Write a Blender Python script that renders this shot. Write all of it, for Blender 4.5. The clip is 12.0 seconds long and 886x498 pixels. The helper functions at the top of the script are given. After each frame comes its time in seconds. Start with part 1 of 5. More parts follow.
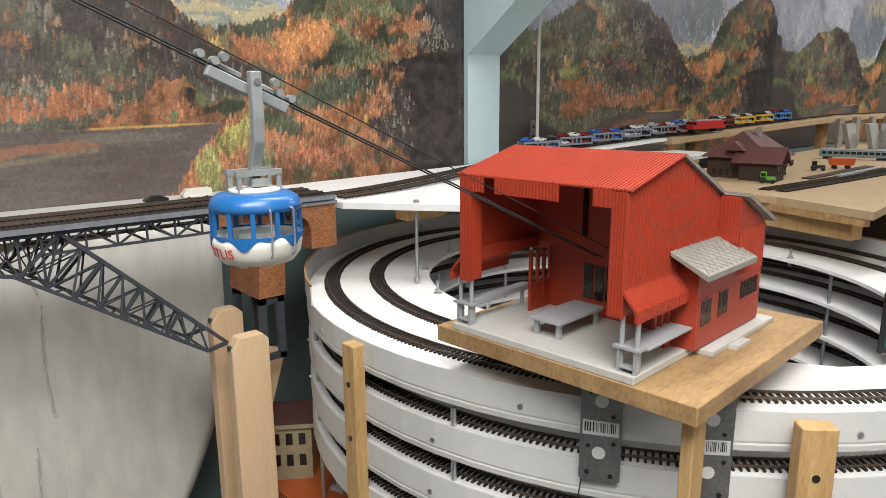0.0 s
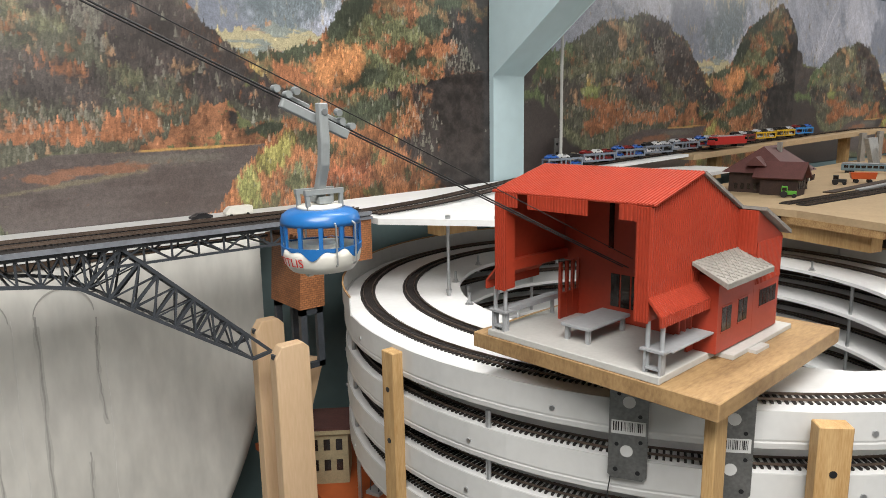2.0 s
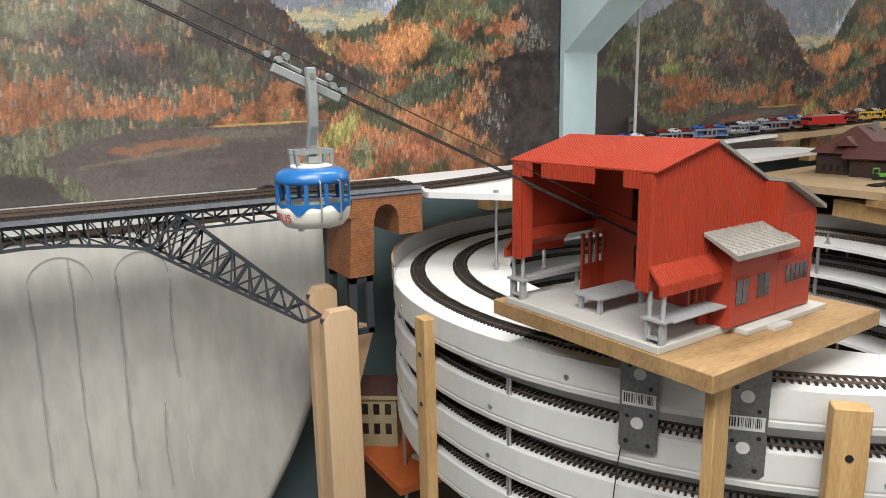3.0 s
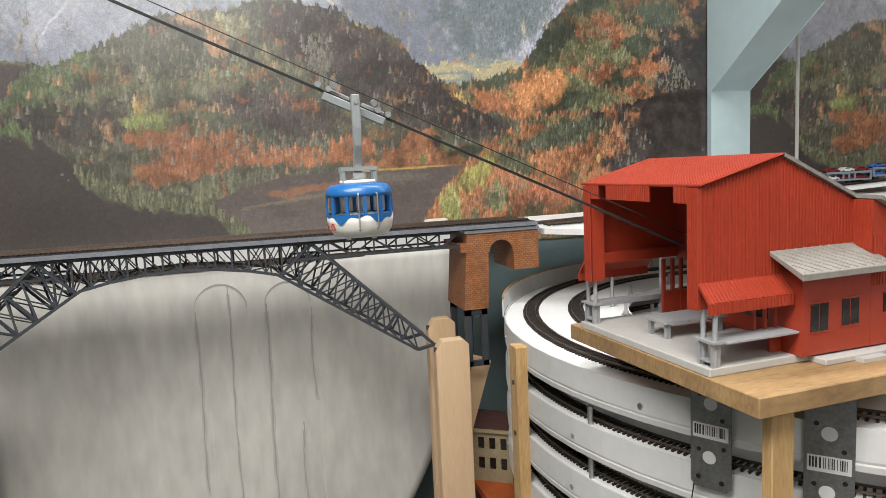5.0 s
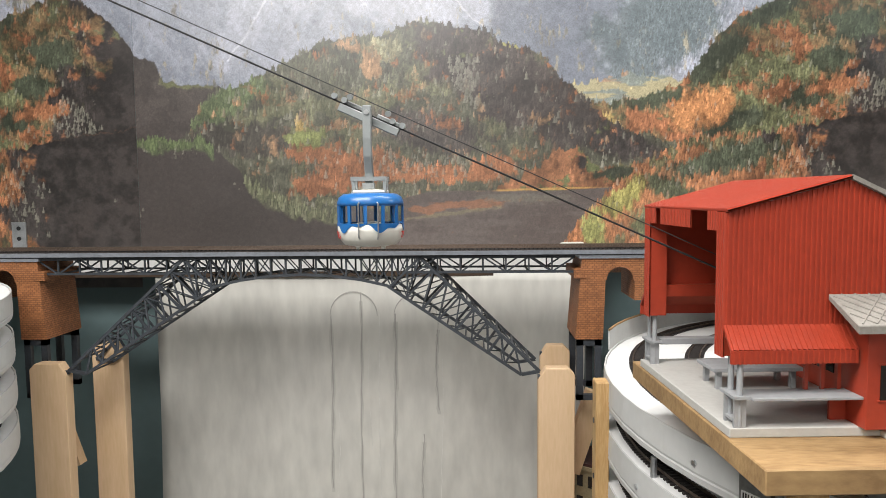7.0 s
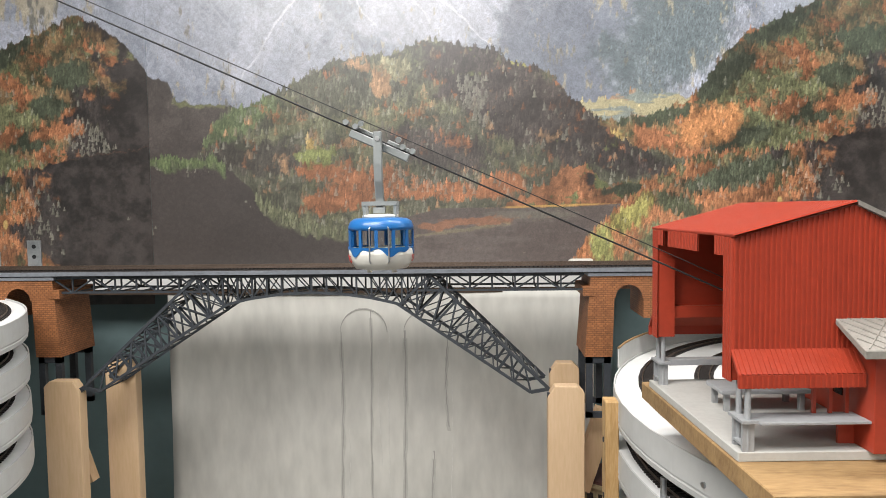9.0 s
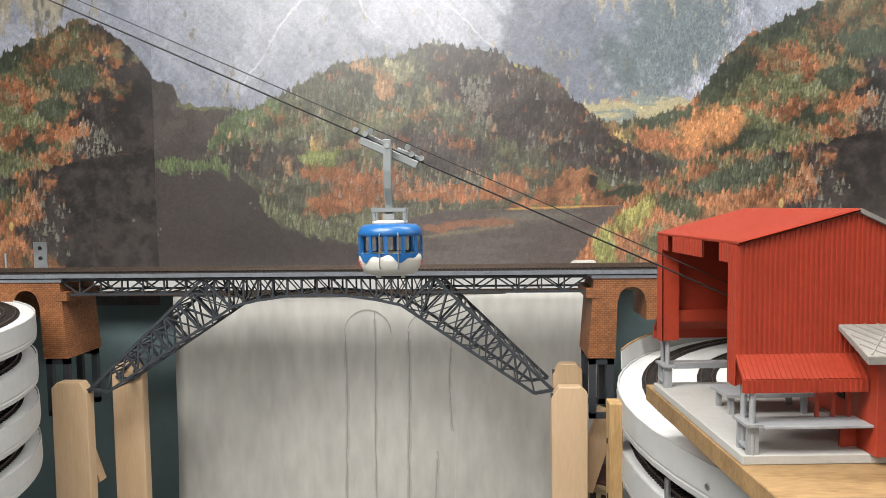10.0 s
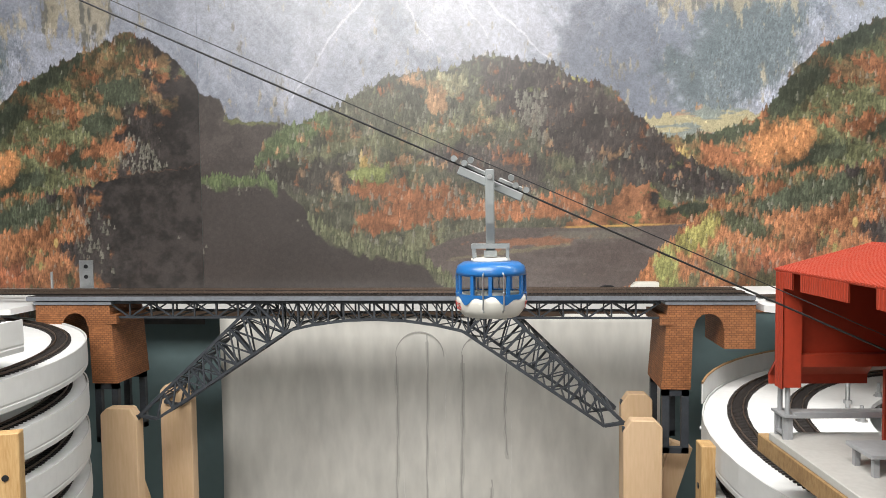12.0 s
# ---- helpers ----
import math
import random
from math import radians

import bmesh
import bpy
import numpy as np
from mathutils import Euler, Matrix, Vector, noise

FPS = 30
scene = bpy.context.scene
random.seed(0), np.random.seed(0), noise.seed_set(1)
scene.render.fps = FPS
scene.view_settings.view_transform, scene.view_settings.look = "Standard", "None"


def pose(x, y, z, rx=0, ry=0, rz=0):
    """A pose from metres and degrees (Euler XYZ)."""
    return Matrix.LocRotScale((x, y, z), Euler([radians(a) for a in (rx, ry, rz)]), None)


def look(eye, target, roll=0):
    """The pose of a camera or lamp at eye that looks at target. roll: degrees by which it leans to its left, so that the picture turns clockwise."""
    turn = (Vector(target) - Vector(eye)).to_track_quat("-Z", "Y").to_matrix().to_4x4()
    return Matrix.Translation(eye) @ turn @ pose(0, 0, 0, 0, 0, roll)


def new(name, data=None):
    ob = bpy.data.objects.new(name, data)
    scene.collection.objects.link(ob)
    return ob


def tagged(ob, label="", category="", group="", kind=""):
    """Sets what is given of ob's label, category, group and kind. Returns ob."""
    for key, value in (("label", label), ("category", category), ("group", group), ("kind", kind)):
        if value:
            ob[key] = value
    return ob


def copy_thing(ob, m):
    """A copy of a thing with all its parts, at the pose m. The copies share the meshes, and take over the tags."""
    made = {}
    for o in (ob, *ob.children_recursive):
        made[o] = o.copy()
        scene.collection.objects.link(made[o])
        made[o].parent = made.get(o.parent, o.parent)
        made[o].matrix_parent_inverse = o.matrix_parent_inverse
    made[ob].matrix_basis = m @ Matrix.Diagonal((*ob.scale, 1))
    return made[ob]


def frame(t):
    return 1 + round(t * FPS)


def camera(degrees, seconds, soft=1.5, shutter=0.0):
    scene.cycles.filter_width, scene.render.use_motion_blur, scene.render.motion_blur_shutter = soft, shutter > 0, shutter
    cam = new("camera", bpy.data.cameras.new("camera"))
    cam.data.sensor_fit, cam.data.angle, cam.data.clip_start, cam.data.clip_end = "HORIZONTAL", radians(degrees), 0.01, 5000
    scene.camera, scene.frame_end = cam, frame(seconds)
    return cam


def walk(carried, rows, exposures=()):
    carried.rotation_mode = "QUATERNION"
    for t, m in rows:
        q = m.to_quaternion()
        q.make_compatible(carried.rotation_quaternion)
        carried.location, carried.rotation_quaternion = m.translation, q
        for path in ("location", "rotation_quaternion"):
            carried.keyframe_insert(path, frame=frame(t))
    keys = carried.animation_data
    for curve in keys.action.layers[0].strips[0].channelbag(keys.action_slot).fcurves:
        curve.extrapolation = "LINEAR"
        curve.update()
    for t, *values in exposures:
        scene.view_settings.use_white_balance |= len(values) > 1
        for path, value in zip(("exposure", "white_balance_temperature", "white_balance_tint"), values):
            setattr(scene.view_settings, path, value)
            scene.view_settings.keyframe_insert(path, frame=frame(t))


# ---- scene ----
cam = camera(65.7, 12.0, soft=0.7)
PATH = [
    (0, (-0.003, -0.06, 1.491), (1.282, 1.411, 1.063), -0.4),
    (0.5, (-0.011, -0.062, 1.493), (1.27, 1.417, 1.08), -0.4),
    (1, (-0.019, -0.069, 1.498), (1.247, 1.427, 1.098), -0.7),
    (1.5, (-0.037, -0.079, 1.501), (1.222, 1.429, 1.127), -0.6),
    (2, (-0.059, -0.095, 1.499), (1.187, 1.423, 1.118), -1.0),
    (2.5, (-0.039, -0.131, 1.489), (1.11, 1.454, 1.08), -1.0),
    (4.3, (0.108, -0.288, 1.471), (0.77, 1.565, 1.113), -2.0),
    (4.5, (0.102, -0.297, 1.471), (0.731, 1.571, 1.131), -1.9),
    (5, (0.121, -0.276, 1.437), (0.648, 1.639, 1.199), -2.7),
    (5.5, (0.202, -0.288, 1.447), (0.579, 1.659, 1.191), -1.4),
    (6, (0.293, -0.296, 1.439), (0.401, 1.688, 1.213), -1.6),
    (6.5, (0.328, -0.278, 1.427), (0.308, 1.713, 1.248), -1.3),
    (7, (0.333, -0.278, 1.42), (0.236, 1.714, 1.269), -0.6),
    (9, (0.333, -0.287, 1.432), (0.21, 1.706, 1.317), -0.8),
    (9.5, (0.322, -0.295, 1.439), (0.198, 1.698, 1.324), -0.7),
    (10, (0.325, -0.298, 1.44), (0.202, 1.695, 1.321), -0.8),
    (10.5, (0.314, -0.304, 1.45), (0.191, 1.689, 1.336), -0.6),
    (11, (0.29, -0.282, 1.453), (0.16, 1.711, 1.343), -0.8),
    (11.5, (0.272, -0.252, 1.47), (0.098, 1.737, 1.365), -0.9),
    (12, (0.241, -0.24, 1.469), (0.057, 1.749, 1.37), -0.7),
]
walk(cam, [(t, look(eye, target, roll)) for t, eye, target, roll in PATH],
     exposures=[(0.0, -0.02), (2.5, -0.02), (5.5, -0.06), (7.0, 0.06), (9.5, 0.08), (12.0, 0.08)])

# ---- world and light ----
world = bpy.data.worlds.new("room_world")
scene.world = world
world.use_nodes = True
world.node_tree.nodes["Background"].inputs[0].default_value = (0.9, 0.95, 1.0, 1)
world.node_tree.nodes["Background"].inputs[1].default_value = 0.25


def area_lamp(x, y, z, sx, sy, power, colour=(1.0, 0.975, 0.945)):
    d = bpy.data.lights.new("overhead_area_light", "AREA")
    d.shape, d.size, d.size_y, d.energy, d.color = "RECTANGLE", sx, sy, power, colour
    ob = new("overhead_area_light", d)
    ob.location = (x, y, z)
    return ob


# Position inferred from the glare on the mural; widened to soften shadows.
area_lamp(-0.4, -0.45, 2.68, 1.5, 0.8, 74)
# Added fill lights with no fixture seen, placed to balance the brightness.
area_lamp(0.0, -2.1, 2.68, 1.5, 0.9, 24)
area_lamp(1.0, 0.5, 2.68, 1.2, 0.3, 22)
area_lamp(3.0, 0.4, 2.68, 1.2, 0.16, 16)
area_lamp(4.9, 0.2, 2.68, 1.2, 0.16, 46)


# ---- materials ----
def shader(name, colour, rough=0.6, metal=0.0, vary=0.12, scale=30.0, bump=0.0, bump_scale=200.0, colour2=None, stretch=(1, 1, 1)):
    m = bpy.data.materials.new(name)
    m.use_nodes = True
    nt = m.node_tree
    b = nt.nodes["Principled BSDF"]
    b.inputs["Roughness"].default_value, b.inputs["Metallic"].default_value = rough, metal
    geo = nt.nodes.new("ShaderNodeTexCoord")
    mp = nt.nodes.new("ShaderNodeMapping")
    mp.inputs["Scale"].default_value = stretch
    nt.links.new(geo.outputs["Object"], mp.inputs[0])
    n1 = nt.nodes.new("ShaderNodeTexNoise")
    n1.inputs["Scale"].default_value, n1.inputs["Detail"].default_value = scale, 6
    nt.links.new(mp.outputs[0], n1.inputs["Vector"])
    n2 = nt.nodes.new("ShaderNodeTexNoise")
    n2.inputs["Scale"].default_value, n2.inputs["Detail"].default_value = scale * 6, 3
    nt.links.new(mp.outputs[0], n2.inputs["Vector"])
    add = nt.nodes.new("ShaderNodeMath")
    add.operation = "ADD"
    nt.links.new(n1.outputs[0], add.inputs[0])
    nt.links.new(n2.outputs[0], add.inputs[1])
    ramp = nt.nodes.new("ShaderNodeMapRange")
    ramp.inputs[1].default_value, ramp.inputs[2].default_value = 0.7, 1.3
    nt.links.new(add.outputs[0], ramp.inputs[0])
    mix = nt.nodes.new("ShaderNodeMix")
    mix.data_type = "RGBA"
    c2 = colour2 or tuple(c * (1 - 2 * vary) for c in colour)
    mix.inputs[6].default_value = (*colour, 1)
    mix.inputs[7].default_value = (*c2, 1)
    nt.links.new(ramp.outputs[0], mix.inputs[0])
    nt.links.new(mix.outputs[2], b.inputs["Base Color"])
    if bump:
        n3 = nt.nodes.new("ShaderNodeTexNoise")
        n3.inputs["Scale"].default_value, n3.inputs["Detail"].default_value = bump_scale, 4
        nt.links.new(mp.outputs[0], n3.inputs["Vector"])
        bp = nt.nodes.new("ShaderNodeBump")
        bp.inputs["Strength"].default_value, bp.inputs["Distance"].default_value = bump, 0.002
        nt.links.new(n3.outputs[0], bp.inputs["Height"])
        nt.links.new(bp.outputs[0], b.inputs["Normal"])
    return m


RED = shader("red_plastic", (0.39, 0.046, 0.02), 0.45, vary=0.08, scale=25)
GREYPLA = shader("grey_plastic", (0.36, 0.37, 0.38), 0.45, vary=0.08)
SLABGREY = shader("light_grey_plastic", (0.52, 0.51, 0.48), 0.55, vary=0.06)
ROOFGREY = shader("weathered_grey_roof", (0.29, 0.27, 0.24), 0.7, vary=0.12, scale=60)
WHITEPLA = shader("white_board", (0.62, 0.62, 0.605), 0.5, vary=0.04, scale=12)
WHITEBED = shader("white_painted_trackbed", (0.8, 0.8, 0.79), 0.55, vary=0.04, scale=14)
STEEL = shader("dark_steel_plastic", (0.045, 0.052, 0.062), 0.5, vary=0.2, scale=50)
DECKGREY = shader("bridge_grey", (0.2, 0.215, 0.24), 0.45, vary=0.15)
SLEEPER = shader("sleeper_brown", (0.022, 0.017, 0.015), 0.7, vary=0.2)
RAIL = shader("rail_nickel", (0.2, 0.15, 0.12), 0.4, 0.8, vary=0.15)
RAILDARK = shader("rail_browned", (0.12, 0.085, 0.06), 0.45, 0.6, vary=0.2)
ZINC = shader("zinc_steel", (0.55, 0.56, 0.57), 0.35, 0.9, vary=0.12, scale=60)
PLATE = shader("galvanised_plate", (0.27, 0.27, 0.26), 0.45, 0.8, vary=0.18, scale=40)
PINE = shader("pine_wood", (0.56, 0.37, 0.17), 0.6, colour2=(0.4, 0.23, 0.085), scale=18, stretch=(6, 6, 0.6), bump=0.1)
BEECH = shader("beech_plywood", (0.66, 0.47, 0.3), 0.6, colour2=(0.58, 0.4, 0.23), scale=10, stretch=(4, 4, 0.5))
PLY = shader("plywood_board", (0.4, 0.255, 0.115), 0.6, colour2=(0.23, 0.135, 0.058), scale=11, stretch=(1.0, 4, 2), bump=0.15)
PLYEDGE = shader("plywood_edge", (0.45, 0.28, 0.13), 0.7, colour2=(0.25, 0.14, 0.06), scale=40, stretch=(0.4, 0.4, 4), bump=0.3)
BRICK = shader("orange_brick_plastic", (0.4, 0.16, 0.06), 0.65, vary=0.2, scale=40, bump=0.35, bump_scale=300)
DAM = shader("grey_card", (0.5, 0.49, 0.45), 0.75, colour2=(0.4, 0.39, 0.36), scale=5, stretch=(1.5, 1.5, 0.6))
TEAL = shader("teal_wall_paint", (0.13, 0.19, 0.195), 0.7, vary=0.06, scale=6)
PALEBLUE = shader("pale_blue_paint", (0.47, 0.6, 0.63), 0.6, vary=0.04, scale=4)
TAN = shader("tan_fibreboard", (0.46, 0.33, 0.19), 0.8, vary=0.08, scale=20)
CHIP = shader("raw_board_edge", (0.5, 0.32, 0.14), 0.8, colour2=(0.25, 0.13, 0.05), scale=60, bump=0.4)
CARCASS = shader("dark_timber", (0.06, 0.035, 0.02), 0.8, vary=0.2)
BLACK = shader("black_plastic", (0.012, 0.012, 0.013), 0.4)
BLUE = shader("cabin_blue", (0.016, 0.125, 0.36), 0.3, vary=0.05)
IVORY = shader("cabin_white", (0.75, 0.73, 0.66), 0.35, vary=0.04)
HANGER = shader("hanger_grey", (0.27, 0.29, 0.29), 0.4, vary=0.08)
CABLE = shader("black_cable", (0.02, 0.02, 0.02), 0.6)
FLOORMAT = shader("grey_floor", (0.2, 0.2, 0.2), 0.7)
CEILMAT = shader("ceiling_paint", (0.7, 0.7, 0.68), 0.8)
GLASS = bpy.data.materials.new("clear_glazing")
GLASS.use_nodes = True
_b = GLASS.node_tree.nodes["Principled BSDF"]
_b.inputs["Base Color"].default_value = (0.85, 0.92, 0.97, 1)
_b.inputs["Roughness"].default_value, _b.inputs["Transmission Weight"].default_value, _b.inputs["IOR"].default_value = 0.05, 1.0, 1.05


# ---- mesh helpers ----
def box(bm, x0, x1, y0, y1, z0, z1):
    v = [bm.verts.new((x, y, z)) for z in (z0, z1) for y in (y0, y1) for x in (x0, x1)]
    for f in ((0, 2, 3, 1), (4, 5, 7, 6), (0, 1, 5, 4), (2, 6, 7, 3), (0, 4, 6, 2), (1, 3, 7, 5)):
        bm.faces.new([v[i] for i in f])
    return v


def beam(bm, p, q, w, h=None, up=(0, 0, 1)):
    """A square bar from p to q."""
    h = h or w
    p, q = Vector(p), Vector(q)
    d = (q - p).normalized()
    u = Vector(up)
    if abs(d.dot(u)) > 0.95:
        u = Vector((1, 0, 0))
    s = d.cross(u).normalized()
    n = s.cross(d)
    v = [bm.verts.new(e + s * a * w / 2 + n * b * h / 2) for e in (p, q) for a, b in ((-1, -1), (1, -1), (1, 1), (-1, 1))]
    for f in ((0, 1, 2, 3), (7, 6, 5, 4), (0, 4, 5, 1), (1, 5, 6, 2), (2, 6, 7, 3), (3, 7, 4, 0)):
        bm.faces.new([v[i] for i in f])


def rod(bm, p, q, r, n=10, r2=None):
    p, q = Vector(p), Vector(q)
    d = (q - p).normalized()
    s = d.orthogonal().normalized()
    t = d.cross(s)
    a = [bm.verts.new(p + (s * math.cos(k) + t * math.sin(k)) * r) for k in (2 * math.pi * i / n for i in range(n))]
    b = [bm.verts.new(q + (s * math.cos(k) + t * math.sin(k)) * (r2 if r2 is not None else r)) for k in (2 * math.pi * i / n for i in range(n))]
    for i in range(n):
        bm.faces.new((a[i], a[(i + 1) % n], b[(i + 1) % n], b[i]))
    bm.faces.new(a[::-1])
    bm.faces.new(b)


def prism(bm, outline, axis, a, b):
    """Extrudes a closed outline of 2D points along an axis from a to b."""
    def put(u, v, w):
        return {"x": (w, u, v), "y": (u, w, v), "z": (u, v, w)}[axis]
    lo = [bm.verts.new(put(u, v, a)) for u, v in outline]
    hi = [bm.verts.new(put(u, v, b)) for u, v in outline]
    n = len(outline)
    bm.faces.new(lo)
    bm.faces.new(hi[::-1])
    for i in range(n):
        bm.faces.new((lo[i], hi[i], hi[(i + 1) % n], lo[(i + 1) % n]))


def lathe(bm, cx, cy, profile, n=32):
    """Turns (radius, z) pairs round a vertical axis."""
    rings = [[bm.verts.new((cx + r * math.cos(2 * math.pi * i / n), cy + r * math.sin(2 * math.pi * i / n), z)) for i in range(n)] for r, z in profile]
    for a, b in zip(rings, rings[1:]):
        for i in range(n):
            bm.faces.new((a[i], a[(i + 1) % n], b[(i + 1) % n], b[i]))
    bm.faces.new(rings[0][::-1])
    bm.faces.new(rings[-1])


def finish(bm, name, smooth=False):
    bmesh.ops.recalc_face_normals(bm, faces=bm.faces)
    me = bpy.data.meshes.new(name)
    bm.to_mesh(me)
    bm.free()
    if smooth:
        for p in me.polygons:
            p.use_smooth = True
    return me


def part(name, bm, material, parent=None, label="", smooth=False, bevel=0.0):
    if bevel:
        bmesh.ops.bevel(bm, geom=list(bm.edges), offset=bevel, segments=1, affect="EDGES", clamp_overlap=True)
    me = finish(bm, name, smooth)
    me.materials.append(material)
    ob = new(name, me)
    if parent:
        ob.parent = parent
    if label:
        ob["label"] = label
    return ob


def thing(name, label, category, group="", kind=""):
    return tagged(new(name), label, category, group, kind)


def solid(name, material, *boxes, parent=None, label="", bevel=0.0):
    bm = bmesh.new()
    for b in boxes:
        box(bm, *b)
    return part(name, bm, material, parent, label, bevel=bevel)


def structure(ob, label, category):
    return tagged(ob, label, category, kind="structure")


def corrugated(bm, o, u, v, n, ribs, depth, thick=0.0015):
    """A ribbed sheet: origin o, edge u across the ribs, edge v along them, n the outward side."""
    o, u, v, n = Vector(o), Vector(u), Vector(v), Vector(n).normalized()
    prof = []
    for i in range(ribs):
        for s, h in ((0.0, 0), (0.42, 0), (0.5, 1), (0.92, 1)):
            prof.append(((i + s) / ribs, h * depth))
    prof.append((1.0, 0))
    rows = []
    for k, off in ((0, 0), (1, 0), (1, -thick), (0, -thick)):
        rows.append([bm.verts.new(o + u * s + v * k + n * ((h if off == 0 else 0) + off)) for s, h in prof])
    for a, b in ((0, 1), (1, 2), (2, 3), (3, 0)):
        for i in range(len(prof) - 1):
            bm.faces.new((rows[a][i], rows[a][i + 1], rows[b][i + 1], rows[b][i]))


# ---- room ----
WALL_Y = 1.47
structure(solid("floor", FLOORMAT, (-3.0, 7.4, -3.0, 2.0, -0.1, 0.0)), "grey concrete floor of the hobby room", "floor")
structure(solid("ceiling", CEILMAT, (-3.0, 7.4, -3.0, 2.0, 2.75, 2.85)), "white painted ceiling", "ceiling")
structure(solid("wall_north", TEAL, (-3.0, 7.4, WALL_Y + 0.004, WALL_Y + 0.2, 0.0, 2.75)), "teal painted wall behind the layout", "wall")
structure(solid("wall_south", CEILMAT, (-3.0, 7.4, -3.1, -3.0, 0.0, 2.75)), "pale wall behind the camera", "wall")
structure(solid("wall_west", TEAL, (-3.1, -3.0, -3.0, 2.0, 0.0, 2.75)), "teal painted side wall", "wall")
structure(solid("wall_east", TEAL, (7.4, 7.5, -3.0, 2.0, 0.0, 2.75)), "teal painted end wall", "wall")


# The wall carries one photo print again and again, side by side. It is painted here on a fine grid of points.
PW, PX0, PZ0, PZ1, PSTEP = 2.008, -0.541, 1.225, 2.105, 0.0022
DARK, GREEN, LEAF, RUST, GOLD = (0.05, 0.041, 0.038), (0.066, 0.075, 0.048), (0.16, 0.165, 0.085), (0.32, 0.135, 0.066), (0.46, 0.32, 0.12)
HAZE, ROCK, PALEROCK, BLUEWOOD = (0.37, 0.385, 0.45), (0.22, 0.24, 0.29), (0.5, 0.505, 0.57), (0.14, 0.17, 0.18)


class Print:
    """A landscape painted layer by layer, from far to near."""
    def __init__(self):
        self.rng = np.random.default_rng(11)
        self.w, self.h = int(PW / PSTEP) + 1, int((PZ1 - PZ0) / PSTEP) + 1
        self.u, self.z = np.meshgrid(np.linspace(PX0, PX0 + PW, self.w), np.linspace(PZ0, PZ1, self.h))
        self.rgb = np.zeros((self.h, self.w, 3))

    def noise(self, fu, fz, octaves=5, rough=0.55, skew=0.0):
        """Smooth random tones; skew leans the pattern over."""
        x, y = (self.u[0] - PX0) * fu + 40.0, (self.z[:, 0] - PZ0) * fz + 40.0
        lean = np.rint(skew * (self.z[:, 0] - PZ0) / PSTEP).astype(int)
        total, amp, top = np.zeros((self.h, self.w)), 1.0, 0.0
        for _ in range(octaves):
            g = self.rng.random((97, 193))
            xi, yi = np.floor(x).astype(int), np.floor(y).astype(int)
            fx, fy = x - xi, (y - yi)[:, None]
            fx, fy = fx * fx * (3 - 2 * fx), fy * fy * (3 - 2 * fy)
            across = g[:, xi % 193] * (1 - fx) + g[:, (xi + 1) % 193] * fx
            total += amp * (across[yi % 97] * (1 - fy) + across[(yi + 1) % 97] * fy)
            top += amp
            amp *= rough
            x, y = x * 2.03, y * 2.03
        if skew:
            total = np.take_along_axis(total, (np.arange(self.w)[None, :] + lean[:, None]) % self.w, 1)
        return np.clip((total / top - 0.5) * 1.7 + 0.5, 0, 1)

    def step(self, v, a, b):
        t = np.clip((v - a) / (b - a), 0, 1)
        return t * t * (3 - 2 * t)

    def lay(self, mask, colour):
        self.rgb += (np.asarray(colour) - self.rgb) * mask[..., None]

    def ridge(self, pts):
        return np.interp(self.u, [p[0] for p in pts], [p[1] for p in pts])

    def below(self, pts, jag=0.008):
        return self.step(self.ridge(pts) + (self.noise(60, 12, 3, 0.7) - 0.5) * 2 * jag - self.z, -0.001, 0.002)

    def patch(self, u, z, ru, rz, tilt=0.0, ragged=1.0, grain=(11, 13)):
        d = self.u - u
        e = np.exp(-(d / ru) ** 2 - ((self.z - z - tilt * d) / rz) ** 2)
        n = 0.6 * self.noise(*grain, 5, 0.7) + 0.4 * self.noise(grain[0] * 3.5, grain[1] * 3.5, 4, 0.7)
        return self.step(e + (n - 0.5) * ragged * 1.35, 0.38, 0.66)

    def woods(self, mask, count, tall, contrast=1.0, pale=0.0):
        """Many small upright trees, the far ones first, each tinted by the ground it stands on."""
        ys, xs = np.nonzero(mask > 0.5)
        if not len(ys):
            return
        pick = self.rng.integers(0, len(ys), count)
        pick = pick[np.argsort(-ys[pick])]
        ground = self.rgb.copy()
        for i in pick:
            y, x = ys[i], xs[i]
            c = ground[y, x]
            hh = max(3, int(tall / PSTEP * (0.6 + 0.8 * self.rng.random())))
            half = max(1, int(hh * 0.2 + 0.5))
            f = 1.0 + contrast * (self.rng.random() - 0.42)
            if self.rng.random() < pale:
                c, f = c * 0.5 + np.array((0.13, 0.125, 0.1)), 0.75 + 0.5 * self.rng.random()
            y1 = min(self.h, y + hh)
            x0, x1 = max(0, x - half), min(self.w, x + half + 1)
            side = np.arange(x0, x1) - x
            k = half * (1 - np.arange(y1 - y) / hh)
            inside = (np.abs(side)[None, :] <= k[:, None] + 0.35)[..., None]
            tint = np.where(side <= 0, 1.0 + 0.3 * contrast, 1.0 - 0.42 * contrast)[None, :, None] * c * f
            block = self.rgb[y:y1, x0:x1]
            self.rgb[y:y1, x0:x1] = np.where(inside, tint, block)

    def mottle(self, mask, low=0.5, high=1.3):
        """Clumps and gaps between the crowns."""
        n = 0.6 * self.noise(30, 34, 5, 0.7) + 0.4 * self.noise(9, 11, 4, 0.6)
        self.rgb *= 1 + mask[..., None] * (low + (high - low) * self.step(n, 0.25, 0.75)[..., None] - 1)


